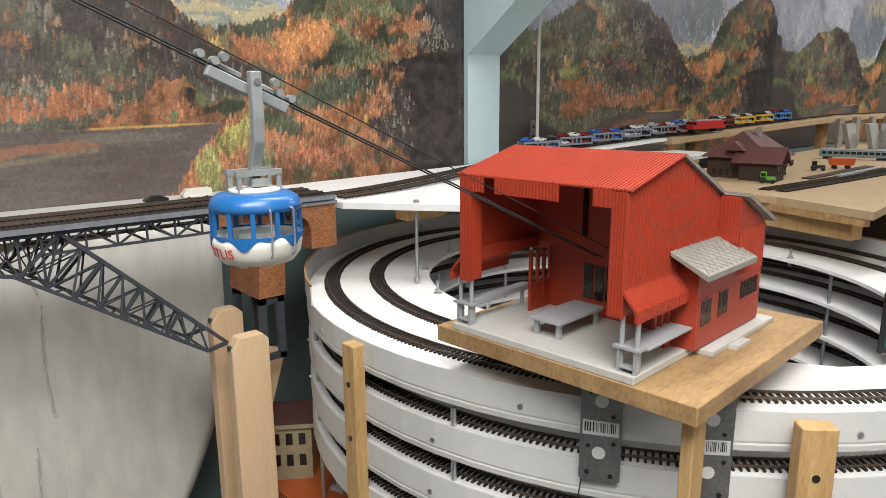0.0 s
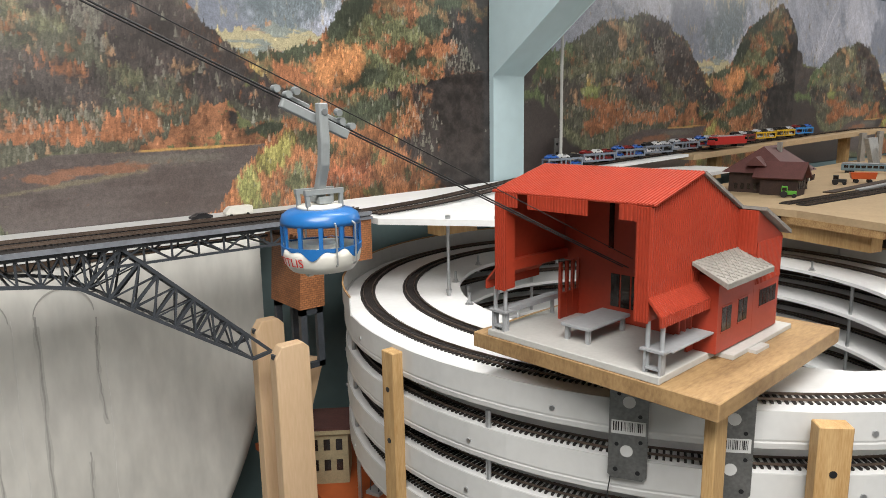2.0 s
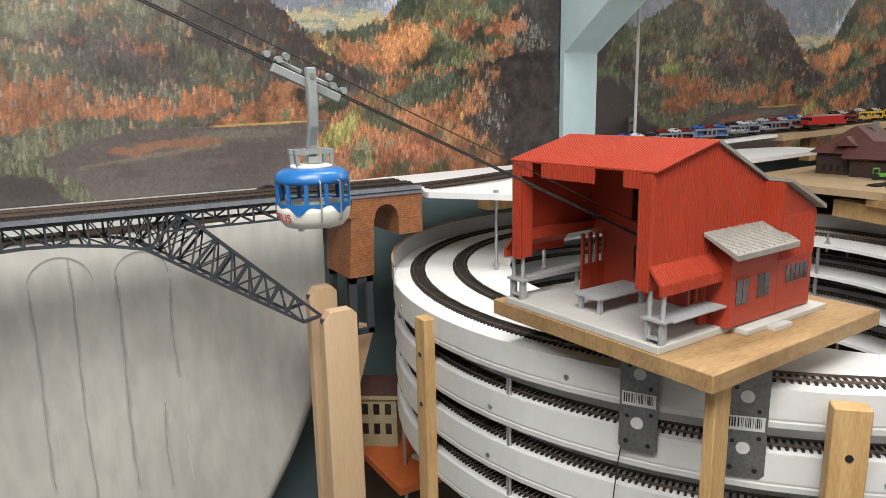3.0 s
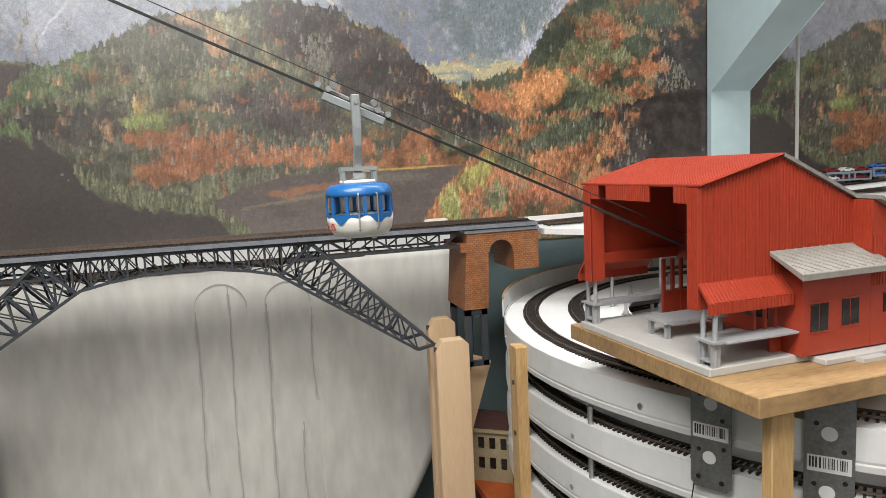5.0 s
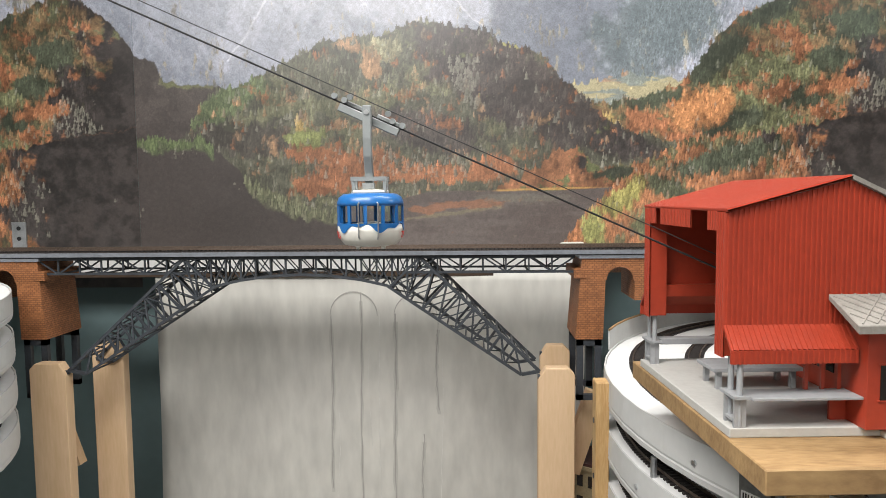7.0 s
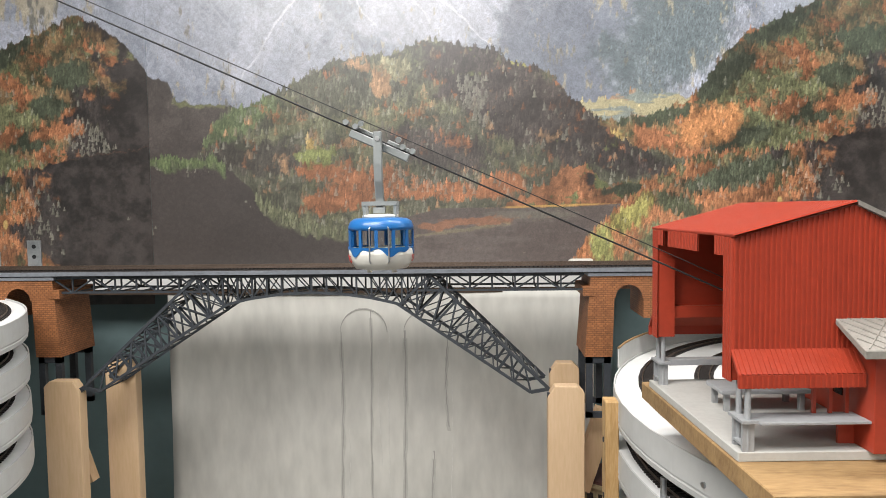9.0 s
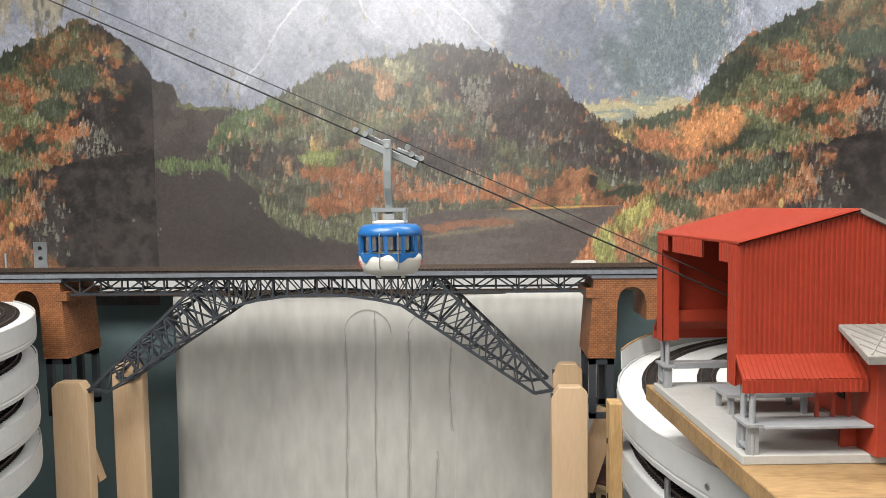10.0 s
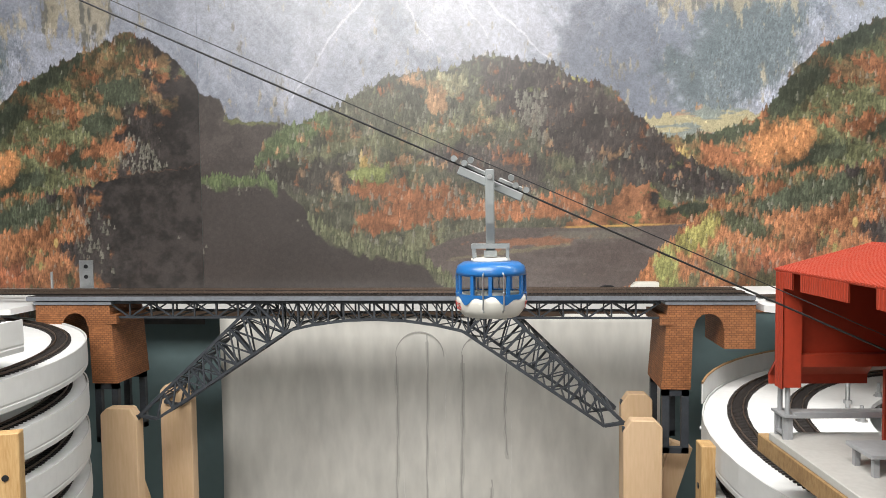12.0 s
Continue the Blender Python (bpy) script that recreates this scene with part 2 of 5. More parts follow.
def paint_print():
    p = Print()
    fine = p.noise(150, 150, 3)
    # far mountains in the mist
    p.lay(np.ones_like(p.u), HAZE)
    p.lay(p.step(p.noise(5, 4, 7, 0.62, 0.7), 0.4, 0.72) * 0.8, ROCK)
    p.lay(p.patch(0.22, 1.98, 0.3, 0.16, 0.0, 0.7, (5, 5)) * 0.75, PALEROCK)
    p.lay(p.step(p.noise(22, 5, 5, 0.7, -0.6), 0.58, 0.8) * 0.3, PALEROCK)
    p.lay(p.step(p.noise(22, 5, 5, 0.7, 0.7), 0.6, 0.8) * 0.35, ROCK)
    for a, b, width in (((0.17, 2.02), (0.36, 1.84), 0.004), ((0.1, 2.05), (0.2, 1.9), 0.003), ((-0.11, 2.02), (-0.3, 1.77), 0.006), ((0.0, 2.0), (0.06, 1.9), 0.003)):
        t = np.clip((p.z - a[1]) / (b[1] - a[1]), 0, 1)
        d = np.abs(p.u - (a[0] + (b[0] - a[0]) * t) - (p.noise(14, 14, 3) - 0.5) * 0.02)
        p.lay(p.step(d, width, width * 0.3) * (p.z < a[1]) * (p.z > b[1]) * 0.6, (0.72, 0.72, 0.76))
    p.lay(p.patch(-0.25, 1.86, 0.09, 0.09, 0.9, 0.8) * 0.35, PALEROCK)
    p.lay(p.patch(0.52, 1.84, 0.17, 0.15, -0.4, 0.5, (6, 6)) * 0.8, (0.2, 0.215, 0.26))
    p.lay(p.patch(0.8, 1.86, 0.22, 0.16, 0.5, 0.6, (8, 8)) * 0.85, BLUEWOOD)
    crag = p.patch(0.78, 2.0, 0.2, 0.06, 0.0, 1.2, (30, 10))
    p.lay(crag * 0.8, (0.46, 0.4, 0.29))
    p.lay(crag * p.step(p.noise(50, 12, 4, 0.7), 0.5, 0.7) * 0.8, (0.17, 0.17, 0.17))
    crag = p.patch(1.14, 2.04, 0.12, 0.09, 0.0, 1.2, (30, 10))
    p.lay(crag * 0.8, (0.42, 0.36, 0.25))
    p.lay(crag * p.step(p.noise(50, 12, 4, 0.7), 0.5, 0.7) * 0.8, (0.12, 0.125, 0.12))
    p.woods(p.patch(0.85, 1.83, 0.2, 0.14, 0.5, 0.8), 1500, 0.012, 0.5)
    p.rgb *= (0.86 + 0.28 * p.noise(30, 22, 5, 0.65))[..., None]
    # bright valley floor
    m = p.below([(PX0, 1.3), (0.5, 1.5), (0.56, 1.69), (0.7, 1.72), (0.85, 1.705), (1.0, 1.69), (1.467, 1.5)], 0.01)
    p.lay(m, (0.24, 0.27, 0.22))
    p.lay(m * p.step(p.noise(6, 34, 4), 0.5, 0.6), (0.46, 0.26, 0.13))
    p.lay(m * p.step(p.noise(8, 40, 4), 0.56, 0.64), (0.5, 0.42, 0.2))
    p.woods(m * p.step(p.noise(9, 20, 4), 0.45, 0.5), 900, 0.012, 0.8)
    p.lay(m * 0.22, HAZE)
    # the long autumn slope
    m = p.below([(PX0, 1.2), (0.5, 1.5), (0.595, 1.65), (0.66, 1.648), (0.728, 1.662), (0.833, 1.69), (0.885, 1.739), (0.923, 1.804), (0.987, 1.861), (1.076, 1.897), (1.136, 1.927), (1.2, 1.95), (1.281, 1.985), (1.34, 1.955), (1.4, 1.915), (1.44, 1.87), (1.467, 1.83)])
    p.lay(m, (0.23, 0.145, 0.075))
    p.lay(m * p.step(p.noise(16, 20, 6, 0.7, 0.5), 0.52, 0.62), (0.11, 0.1, 0.055))
    p.lay(m * p.step(p.noise(9, 14, 6, 0.65, 0.6), 0.52, 0.6), LEAF)
    p.lay(m * p.step(p.noise(12, 16, 6, 0.65, 0.6), 0.58, 0.66), RUST)
    for u, z, ru, rz, tilt in ((0.93, 1.755, 0.07, 0.035, 0.7), (1.08, 1.88, 0.14, 0.03, 0.5), (0.77, 1.655, 0.1, 0.022, 0.1), (0.98, 1.6, 0.07, 0.022, 0.3), (1.13, 1.655, 0.07, 0.03, 0.4), (1.24, 1.83, 0.06, 0.05, 0.0), (1.2, 1.74, 0.05, 0.03, 0.0)):
        p.lay(m * p.patch(u, z, ru * 1.25, rz * 1.3, tilt, 0.9), GREEN)
    p.lay(m * p.patch(0.62, 1.61, 0.1, 0.02, -0.3, 0.8), (0.5, 0.36, 0.14))
    p.lay(m * p.patch(0.9, 1.63, 0.09, 0.05, 0.3, 0.7), (0.44, 0.2, 0.085))
    p.lay(m * p.step(p.u + (p.noise(11, 12, 6, 0.7) - 0.5) * 0.3 - 0.3 * (p.z - 1.7), 1.25, 1.32), DARK)
    p.lay(m * p.patch(1.25, 1.685, 0.075, 0.026, 0.1, 0.8), RUST)
    p.mottle(m)
    p.woods(m * (p.u < 1.36), 7500, 0.014, 0.62, 0.05)
    p.woods(m * p.patch(1.3, 1.66, 0.07, 0.05, -0.2, 1.0), 160, 0.014, 0.5, 0.7)
    # dark hill beside the seam
    m = p.below([(PX0, 1.795), (-0.486, 1.772), (-0.465, 1.728), (-0.391, 1.712), (-0.318, 1.71), (-0.2, 1.6), (1.467, 1.2)], 0.006)
    p.lay(m, (0.085, 0.07, 0.064))
    p.lay(m * p.patch(-0.42, 1.715, 0.07, 0.012, -0.1, 0.9), LEAF)
    p.mottle(m, 0.8, 1.15)
    p.woods(m, 500, 0.014, 0.35)
    # the rounded hill
    m = p.below([(PX0, 1.45), (-0.4, 1.6), (-0.378, 1.647), (-0.348, 1.682), (-0.288, 1.709), (-0.2, 1.735), (-0.112, 1.782), (-0.054, 1.815), (0.031, 1.826), (0.102, 1.831), (0.144, 1.85), (0.214, 1.859), (0.297, 1.845), (0.365, 1.829), (0.406, 1.8), (0.46, 1.792), (0.514, 1.756), (0.541, 1.721), (0.595, 1.672), (0.635, 1.631), (0.702, 1.581), (0.795, 1.559), (0.86, 1.54), (1.0, 1.4), (1.467, 1.2)])
    p.lay(m, (0.1, 0.098, 0.07))
    p.lay(m * p.step(p.noise(14, 16, 6, 0.7), 0.55, 0.66) * 0.8, (0.17, 0.17, 0.1))
    p.lay(m * p.patch(0.42, 1.7, 0.3, 0.14, -0.5, 0.5, (7, 8)), (0.075, 0.06, 0.055))
    p.lay(m * p.patch(0.2, 1.585, 0.2, 0.06, -0.2, 0.6), (0.08, 0.066, 0.06))
    p.lay(m * p.patch(0.66, 1.56, 0.2, 0.05, -0.3, 0.4), DARK)
    p.lay(m * p.patch(-0.25, 1.57, 0.2, 0.05, 0.0, 0.7), (0.075, 0.066, 0.055))
    p.lay(m * p.patch(0.1, 1.79, 0.05, 0.04, 0.0, 0.9), (0.3, 0.28, 0.17))
    p.lay(m * p.patch(-0.3, 1.665, 0.12, 0.04, 0.4, 0.8), (0.12, 0.15, 0.075))
    for u, z, ru, rz, tilt in ((0.07, 1.755, 0.03, 0.04, -0.8), (0.03, 1.795, 0.04, 0.015, -0.3), (-0.03, 1.6, 0.06, 0.02, 0.2)):
        p.lay(m * p.patch(u, z, ru, rz, tilt, 1.1), (0.38, 0.23, 0.13))
    for u, z, ru, rz in ((-0.08, 1.535, 0.07, 0.035), (0.04, 1.49, 0.12, 0.035), (-0.09, 1.45, 0.06, 0.03), (0.2, 1.475, 0.12, 0.02), (0.38, 1.485, 0.09, 0.03)):
        p.lay(m * p.patch(u, z, ru * 1.2, rz * 1.2, 0.0, 1.1), RUST)
    p.lay(m * p.patch(-0.1, 1.575, 0.06, 0.03, 0.0, 1.0), (0.22, 0.24, 0.09))
    p.lay(m * p.patch(-0.115, 1.605, 0.014, 0.014, 0.0, 0.4), GOLD)
    p.lay(m * p.patch(0.42, 1.797, 0.03, 0.008, -0.3, 0.5), (0.36, 0.33, 0.12))
    p.mottle(m, 0.6, 1.25)
    p.woods(m, 7500, 0.016, 0.55, 0.1)
    p.woods(m * p.patch(0.3, 1.71, 0.06, 0.07, -0.5, 1.1), 240, 0.017, 0.4, 0.9)
    p.woods(m * p.patch(0.22, 1.5, 0.2, 0.025, 0.0, 1.2), 220, 0.015, 0.5, 0.5)
    # low spur at the water
    m = p.below([(PX0, 1.2), (0.36, 1.42), (0.42, 1.46), (0.5, 1.5), (0.55, 1.54), (0.6, 1.53), (0.63, 1.49), (0.7, 1.495), (0.76, 1.48), (0.9, 1.4), (1.467, 1.2)], 0.012)
    p.lay(m, (0.3, 0.135, 0.068))
    p.lay(m * p.step(p.noise(13, 16, 6, 0.65), 0.5, 0.58), (0.12, 0.135, 0.06))
    p.lay(m * p.patch(0.68, 1.475, 0.08, 0.015, 0.1, 0.8), GREEN)
    p.lay(m * p.patch(0.6, 1.5, 0.02, 0.03, 0.0, 0.9), DARK)
    p.mottle(m)
    p.woods(m, 1000, 0.014, 0.6)
    # lake
    m = p.step(p.ridge([(PX0, 1.3), (0.0, 1.36), (0.1, 1.408), (0.22, 1.436), (0.39, 1.437), (0.53, 1.434), (0.68, 1.442), (0.75, 1.4), (1.467, 1.2)]) - p.z, -0.001, 0.002)
    p.lay(m, (0.115, 0.092, 0.084))
    p.lay(m * p.step(p.noise(5, 26, 5, 0.6), 0.5, 0.66) * 0.6, (0.15, 0.125, 0.115))
    p.lay(m * p.patch(0.3, 1.398, 0.16, 0.014, 0.08, 0.9, (20, 50)) * 0.8, (0.3, 0.14, 0.08))
    p.lay(m * p.patch(0.24, 1.375, 0.17, 0.006, 0.12, 0.9, (30, 60)) * 0.6, (0.24, 0.21, 0.13))
    p.lay(m * p.patch(0.47, 1.415, 0.13, 0.012, 0.0, 1.0, (20, 60)) * 0.5, (0.2, 0.19, 0.15))
    p.lay(p.patch(0.5, 1.438, 0.16, 0.0035, 0.02, 0.5, (30, 30)), (0.5, 0.3, 0.1))
    # dark bank in the shade
    low = [(PX0, 1.576), (-0.366, 1.572), (-0.3, 1.52), (-0.237, 1.444), (-0.121, 1.392), (0.037, 1.358), (0.09, 1.311), (0.15, 1.25), (1.467, 1.2)]
    m = p.below(low, 0.008)
    p.lay(m, (0.066, 0.054, 0.05))
    p.lay(m * p.step(p.noise(5, 5, 5), 0.4, 0.7) * 0.5, DARK)
    edge = p.step(p.ridge(low) - p.z + (p.noise(30, 20, 4) - 0.5) * 0.03, 0.03, 0.015) * m
    p.woods(m * p.patch(-0.4, 1.54, 0.1, 0.03, 0.0, 1.2), 120, 0.012, 0.4, 0.25)
    p.lay(edge * (p.u > -0.26), (0.13, 0.135, 0.08))
    p.lay(edge * (p.u < -0.34), (0.11, 0.14, 0.065))
    p.woods(edge * (p.u > -0.26), 420, 0.022, 0.8)
    p.woods(edge * (p.u < -0.34), 160, 0.014, 0.6)
    # near slope on the other shore
    m = p.below([(PX0, 1.0), (0.55, 1.28), (0.588, 1.349), (0.622, 1.39), (0.663, 1.425), (0.703, 1.458), (0.742, 1.492), (0.795, 1.518), (0.848, 1.544), (0.926, 1.556), (1.004, 1.562), (1.142, 1.585), (1.3, 1.62), (1.467, 1.64)])
    p.lay(m, (0.31, 0.135, 0.064))
    p.lay(m * p.step(p.noise(15, 18, 6, 0.7), 0.56, 0.66), (0.13, 0.115, 0.06))
    p.lay(m * p.patch(0.95, 1.5, 0.17, 0.042, 0.25, 0.5), GREEN)
    p.lay(m * p.patch(0.82, 1.43, 0.08, 0.03, -0.3, 0.7), (0.075, 0.08, 0.045))
    p.lay(m * p.patch(0.7, 1.41, 0.05, 0.035, 0.6, 0.9), (0.3, 0.27, 0.09))
    p.lay(m * p.patch(0.63, 1.33, 0.035, 0.06, 0.5, 1.0), (0.27, 0.27, 0.1))
    p.lay(m * p.patch(0.75, 1.34, 0.04, 0.05, 0.0, 1.1), LEAF)
    p.lay(m * p.patch(0.9, 1.345, 0.12, 0.04, 0.0, 1.0), (0.33, 0.12, 0.06))
    p.lay(m * p.step(p.u + (p.noise(12, 12, 6, 0.7) - 0.5) * 0.26 + 0.2 * (p.z - 1.45), 1.09, 1.15), DARK)
    p.mottle(m)
    p.woods(m * (p.u < 1.16), 4500, 0.016, 0.62, 0.05)
    p.lay(m * p.patch(1.065, 1.44, 0.007, 0.014, 0.0, 0.3), GOLD)
    p.woods(m * p.patch(1.15, 1.45, 0.07, 0.09, 0.0, 1.2), 150, 0.015, 0.5, 0.4)
    p.rgb *= (0.86 + 0.28 * fine)[..., None]
    return np.clip(p.rgb, 0.01, 0.9)


PRINT = bpy.data.materials.new("mural_print")
PRINT.use_nodes = True
nt = PRINT.node_tree
nt.nodes["Principled BSDF"].inputs["Roughness"].default_value = 0.31
nt.nodes["Principled BSDF"].inputs["Specular IOR Level"].default_value = 0.9
ink = nt.nodes.new("ShaderNodeVertexColor")
ink.layer_name = "ink"
dots = nt.nodes.new("ShaderNodeTexNoise")
dots.inputs["Scale"].default_value, dots.inputs["Detail"].default_value = 420, 3
tone = nt.nodes.new("ShaderNodeMapRange")
tone.inputs[1].default_value, tone.inputs[2].default_value, tone.inputs[3].default_value, tone.inputs[4].default_value = 0.3, 0.7, 0.78, 1.22
grain = nt.nodes.new("ShaderNodeMix")
grain.data_type, grain.blend_type = "RGBA", "MULTIPLY"
grain.inputs[0].default_value = 1.0
tco = nt.nodes.new("ShaderNodeTexCoord")
nt.links.new(tco.outputs["Object"], dots.inputs["Vector"])
nt.links.new(dots.outputs[0], tone.inputs[0])
nt.links.new(ink.outputs[0], grain.inputs[6])
nt.links.new(tone.outputs[0], grain.inputs[7])
nt.links.new(grain.outputs[2], nt.nodes["Principled BSDF"].inputs["Base Color"])
PHOTO = paint_print()
mural = thing("mural", "printed photo mural of autumn mountains and a lake", "mural")


def mural_panel(shift, c0, c1, stride, drop=0.0):
    """One sheet of the print, from column c0 to c1, hung beside the others."""
    rgb = PHOTO[::stride, c0:c1:stride]
    h, w = rgb.shape[:2]
    cols = PX0 + np.arange(c0, c1, stride)[:w] * PW / (PHOTO.shape[1] - 1) + shift
    rows = PZ0 + np.arange(0, PHOTO.shape[0], stride) * PSTEP - drop
    co = np.empty((h, w, 3))
    co[..., 0], co[..., 1], co[..., 2] = cols[None, :], WALL_Y, rows[:, None]
    i = np.arange(h * w).reshape(h, w)
    quads = np.stack((i[:-1, :-1], i[:-1, 1:], i[1:, 1:], i[1:, :-1]), -1).reshape(-1, 4)
    me = bpy.data.meshes.new("mural_panel")
    me.vertices.add(h * w)
    me.vertices.foreach_set("co", co.ravel())
    me.loops.add(quads.size)
    me.loops.foreach_set("vertex_index", quads.ravel())
    me.polygons.add(len(quads))
    me.polygons.foreach_set("loop_start", np.arange(0, quads.size, 4))
    me.update(calc_edges=True)
    layer = me.color_attributes.new("ink", "FLOAT_COLOR", "POINT")
    layer.data.foreach_set("color", np.concatenate((rgb, np.ones((h, w, 1))), -1).astype(np.float32).ravel())
    me.materials.append(PRINT)
    ob = new("mural_panel", me)
    ob.parent = mural


NC = PHOTO.shape[1]
mural_panel(0.0, 0, NC, 1)
mural_panel(-PW - 0.0006, 540, NC, 1, 0.033)
mural_panel(-PW - 0.0006, 0, 541, 4, 0.033)
mural_panel(PW, 0, NC, 2)
mural_panel(2 * PW, 0, NC, 2)
UPPER = shader("misty_print", HAZE, 0.31, colour2=ROCK, scale=4)
solid("mural_top", UPPER, (-2.55, 5.48, WALL_Y - 0.0005, WALL_Y + 0.003, PZ1, 2.6), parent=mural, label="misty mountain tops of the print")
# pillar with haunch
pillar = thing("pillar", "pale blue concrete pillar with a haunched beam", "pillar", kind="structure")
bm = bmesh.new()
prism(bm, [(1.45, 0.0), (1.468, 0.0), (1.468, 2.75), (-2.9, 2.75), (-2.9, 2.32), (0.45, 2.32), (1.45, 1.617)], "x", 1.416, 1.549)
part("shaft", bm, PALEBLUE, pillar, bevel=0.002)
# ---- helix ----
def helix(name, label, cx, cy, R, rin, ztop, pitch, turns, start, sign, radii):
    """A spiral ramp: start is the angle (degrees) of its upper end; it goes down with sign."""
    th = thing(name, label, "helix")
    n = int(72 * turns)
    def at(i, r, dz):
        a = math.radians(start) + sign * 2 * math.pi * turns * i / n
        return (cx + r * math.cos(a), cy + r * math.sin(a), ztop - pitch * turns * i / n + dz)
    def sweep(sec):
        bm = bmesh.new()
        rows = [[bm.verts.new(at(i, r, dz)) for r, dz in sec(i)] for i in range(n + 1)]
        k = len(rows[0])
        for a, b in zip(rows, rows[1:]):
            for j in range(k):
                bm.faces.new((a[j], a[(j + 1) % k], b[(j + 1) % k], b[j]))
        bm.faces.new(rows[0])
        bm.faces.new(rows[-1][::-1])
        return bm
    part("trackbed", sweep(lambda i: [(rin(i, n), -0.008), (R - 0.003, -0.008), (R - 0.003, 0), (rin(i, n), 0)]), WHITEBED, th, smooth=False)
    part("edge_band", sweep(lambda i: [(R - 0.0025, -0.043), (R, -0.043), (R + 0.001, -0.036), (R + 0.0002, -0.034), (R + 0.001, -0.031), (R, 0.003), (R - 0.0025, 0.003)]), WHITEPLA, th)
    return th, at, n


def track(name, label, pts, near=None, group="", base=True):
    """A track along pts: two rails, sleepers; those in near (a test of x, y) are parts."""
    th = thing(name, label, "track", group)
    P = [Vector(p) for p in pts]
    S = [0.0]
    for a, b in zip(P, P[1:]):
        S.append(S[-1] + (b - a).length)
    def place(s):
        i = min(max(np.searchsorted(S, s) - 1, 0), len(P) - 2)
        f = (s - S[i]) / max(S[i + 1] - S[i], 1e-9)
        return P[i].lerp(P[i + 1], f), (P[i + 1] - P[i]).normalized()
    for off in (-0.00885, 0.00885):
        bm = bmesh.new()
        rows = []
        for i, p in enumerate(P):
            d = (P[min(i + 1, len(P) - 1)] - P[max(i - 1, 0)]).normalized()
            s = d.cross(Vector((0, 0, 1))).normalized()
            rows.append([bm.verts.new(p + s * (off + w) + Vector((0, 0, h))) for w, h in ((-0.0009, 0.0025), (0.0009, 0.0025), (0.0007, 0.0055), (-0.0007, 0.0055))])
        for a, b in zip(rows, rows[1:]):
            for j in range(4):
                bm.faces.new((a[j], a[(j + 1) % 4], b[(j + 1) % 4], b[j]))
        part("rail", bm, RAIL, th)
    bm = bmesh.new()
    box(bm, -0.0016, 0.0016, -0.0152, 0.0152, 0, 0.0026)
    me = finish(bm, "sleeper")
    me.materials.append(SLEEPER)
    rest = bmesh.new()
    count = 0
    s = 0.003
    while s < S[-1]:
        p, d = place(s)
        a = math.atan2(d.y, d.x)
        if near and near(p) and count < 290:
            ob = new("sleeper", me)
            ob.parent = th
            ob.matrix_basis = pose(p.x, p.y, p.z, 0, 0, math.degrees(a))
            count += 1
        else:
            m = pose(p.x, p.y, p.z, 0, 0, math.degrees(a))
            vs = box(rest, -0.0016, 0.0016, -0.0152, 0.0152, 0, 0.0026)
            for v in vs:
                v.co = m @ v.co
        s += 0.0084
    if rest.verts:
        ob = part("sleeper_bed", rest, SLEEPER, th)
        ob["kind"] = "stuff"
    return th


HX, HY, HR = 1.225, 0.69, 0.70


def inner_e(i, n):
    """The first stretch carries one track only."""
    t = i * 4.2 / n
    return 0.58 - 0.12 * min(1, max(0, (t - 0.26) / 0.08))


def outer_r(t):
    return 0.668 - 0.023 * math.exp(-((t - 0.42) / 0.14) ** 2)


helix_e, at_e, n_e = helix("track_helix", "white spiral track ramp on threaded rods", HX, HY, HR, inner_e, 1.182, 0.078, 4.2, 330, -1, ())
track("helix_track", "dark double rail track spiralling down the white ramp", [at_e(i, outer_r(i * 4.2 / n_e), 0.0) for i in range(n_e + 1)],
      near=lambda p: p.z > 1.13 and p.x < 1.1 and p.y < 1.0, group="helix tracks")
track("helix_track", "dark double rail track on the inner side of the ramp", [at_e(i, outer_r(i * 4.2 / n_e) - 0.088, 0.0) for i in range(22, n_e + 1)],
      near=lambda p: p.z > 1.12 and p.x < 1.0, group="helix tracks")
helix_w, at_w, n_w = helix("track_helix", "white spiral track ramp beside the bridge's far pier", -0.845, 0.70, 0.40, lambda i, n: 0.2, 1.325, 0.078, 4.2, -4, -1, ())
for r in (0.36, 0.275):
    track("helix_track", "dark double rail track spiralling down the white ramp", [at_w(i, r, 0.0) for i in range(n_w + 1)], group="helix tracks")


def rim(owner, cx, cy, r, at, i0, i1, h):
    bm = bmesh.new()
    rows = [[bm.verts.new(at(i, r + a, b)) for a, b in ((0.001, 0.002), (0.003, 0.002), (0.003, h), (0.001, h))] for i in range(i0, i1 + 1)]
    for a, b in zip(rows, rows[1:]):
        for j in range(4):
            bm.faces.new((a[j], a[(j + 1) % 4], b[(j + 1) % 4], b[j]))
    bm.faces.new(rows[0])
    bm.faces.new(rows[-1])
    part("rim", bm, WHITEPLA, owner, "white upright strip with a raw tan top edge")
    bm = bmesh.new()
    rows = [[bm.verts.new(at(i, r + a, b)) for a, b in ((0.0005, h), (0.0035, h), (0.0035, h + 0.003), (0.0005, h + 0.003))] for i in range(i0, i1 + 1)]
    for a, b in zip(rows, rows[1:]):
        for j in range(4):
            bm.faces.new((a[j], a[(j + 1) % 4], b[(j + 1) % 4], b[j]))
    part("rim_edge", bm, PLYEDGE, owner)


rim(helix_e, HX, HY, HR, at_e, 34, 72, 0.036)
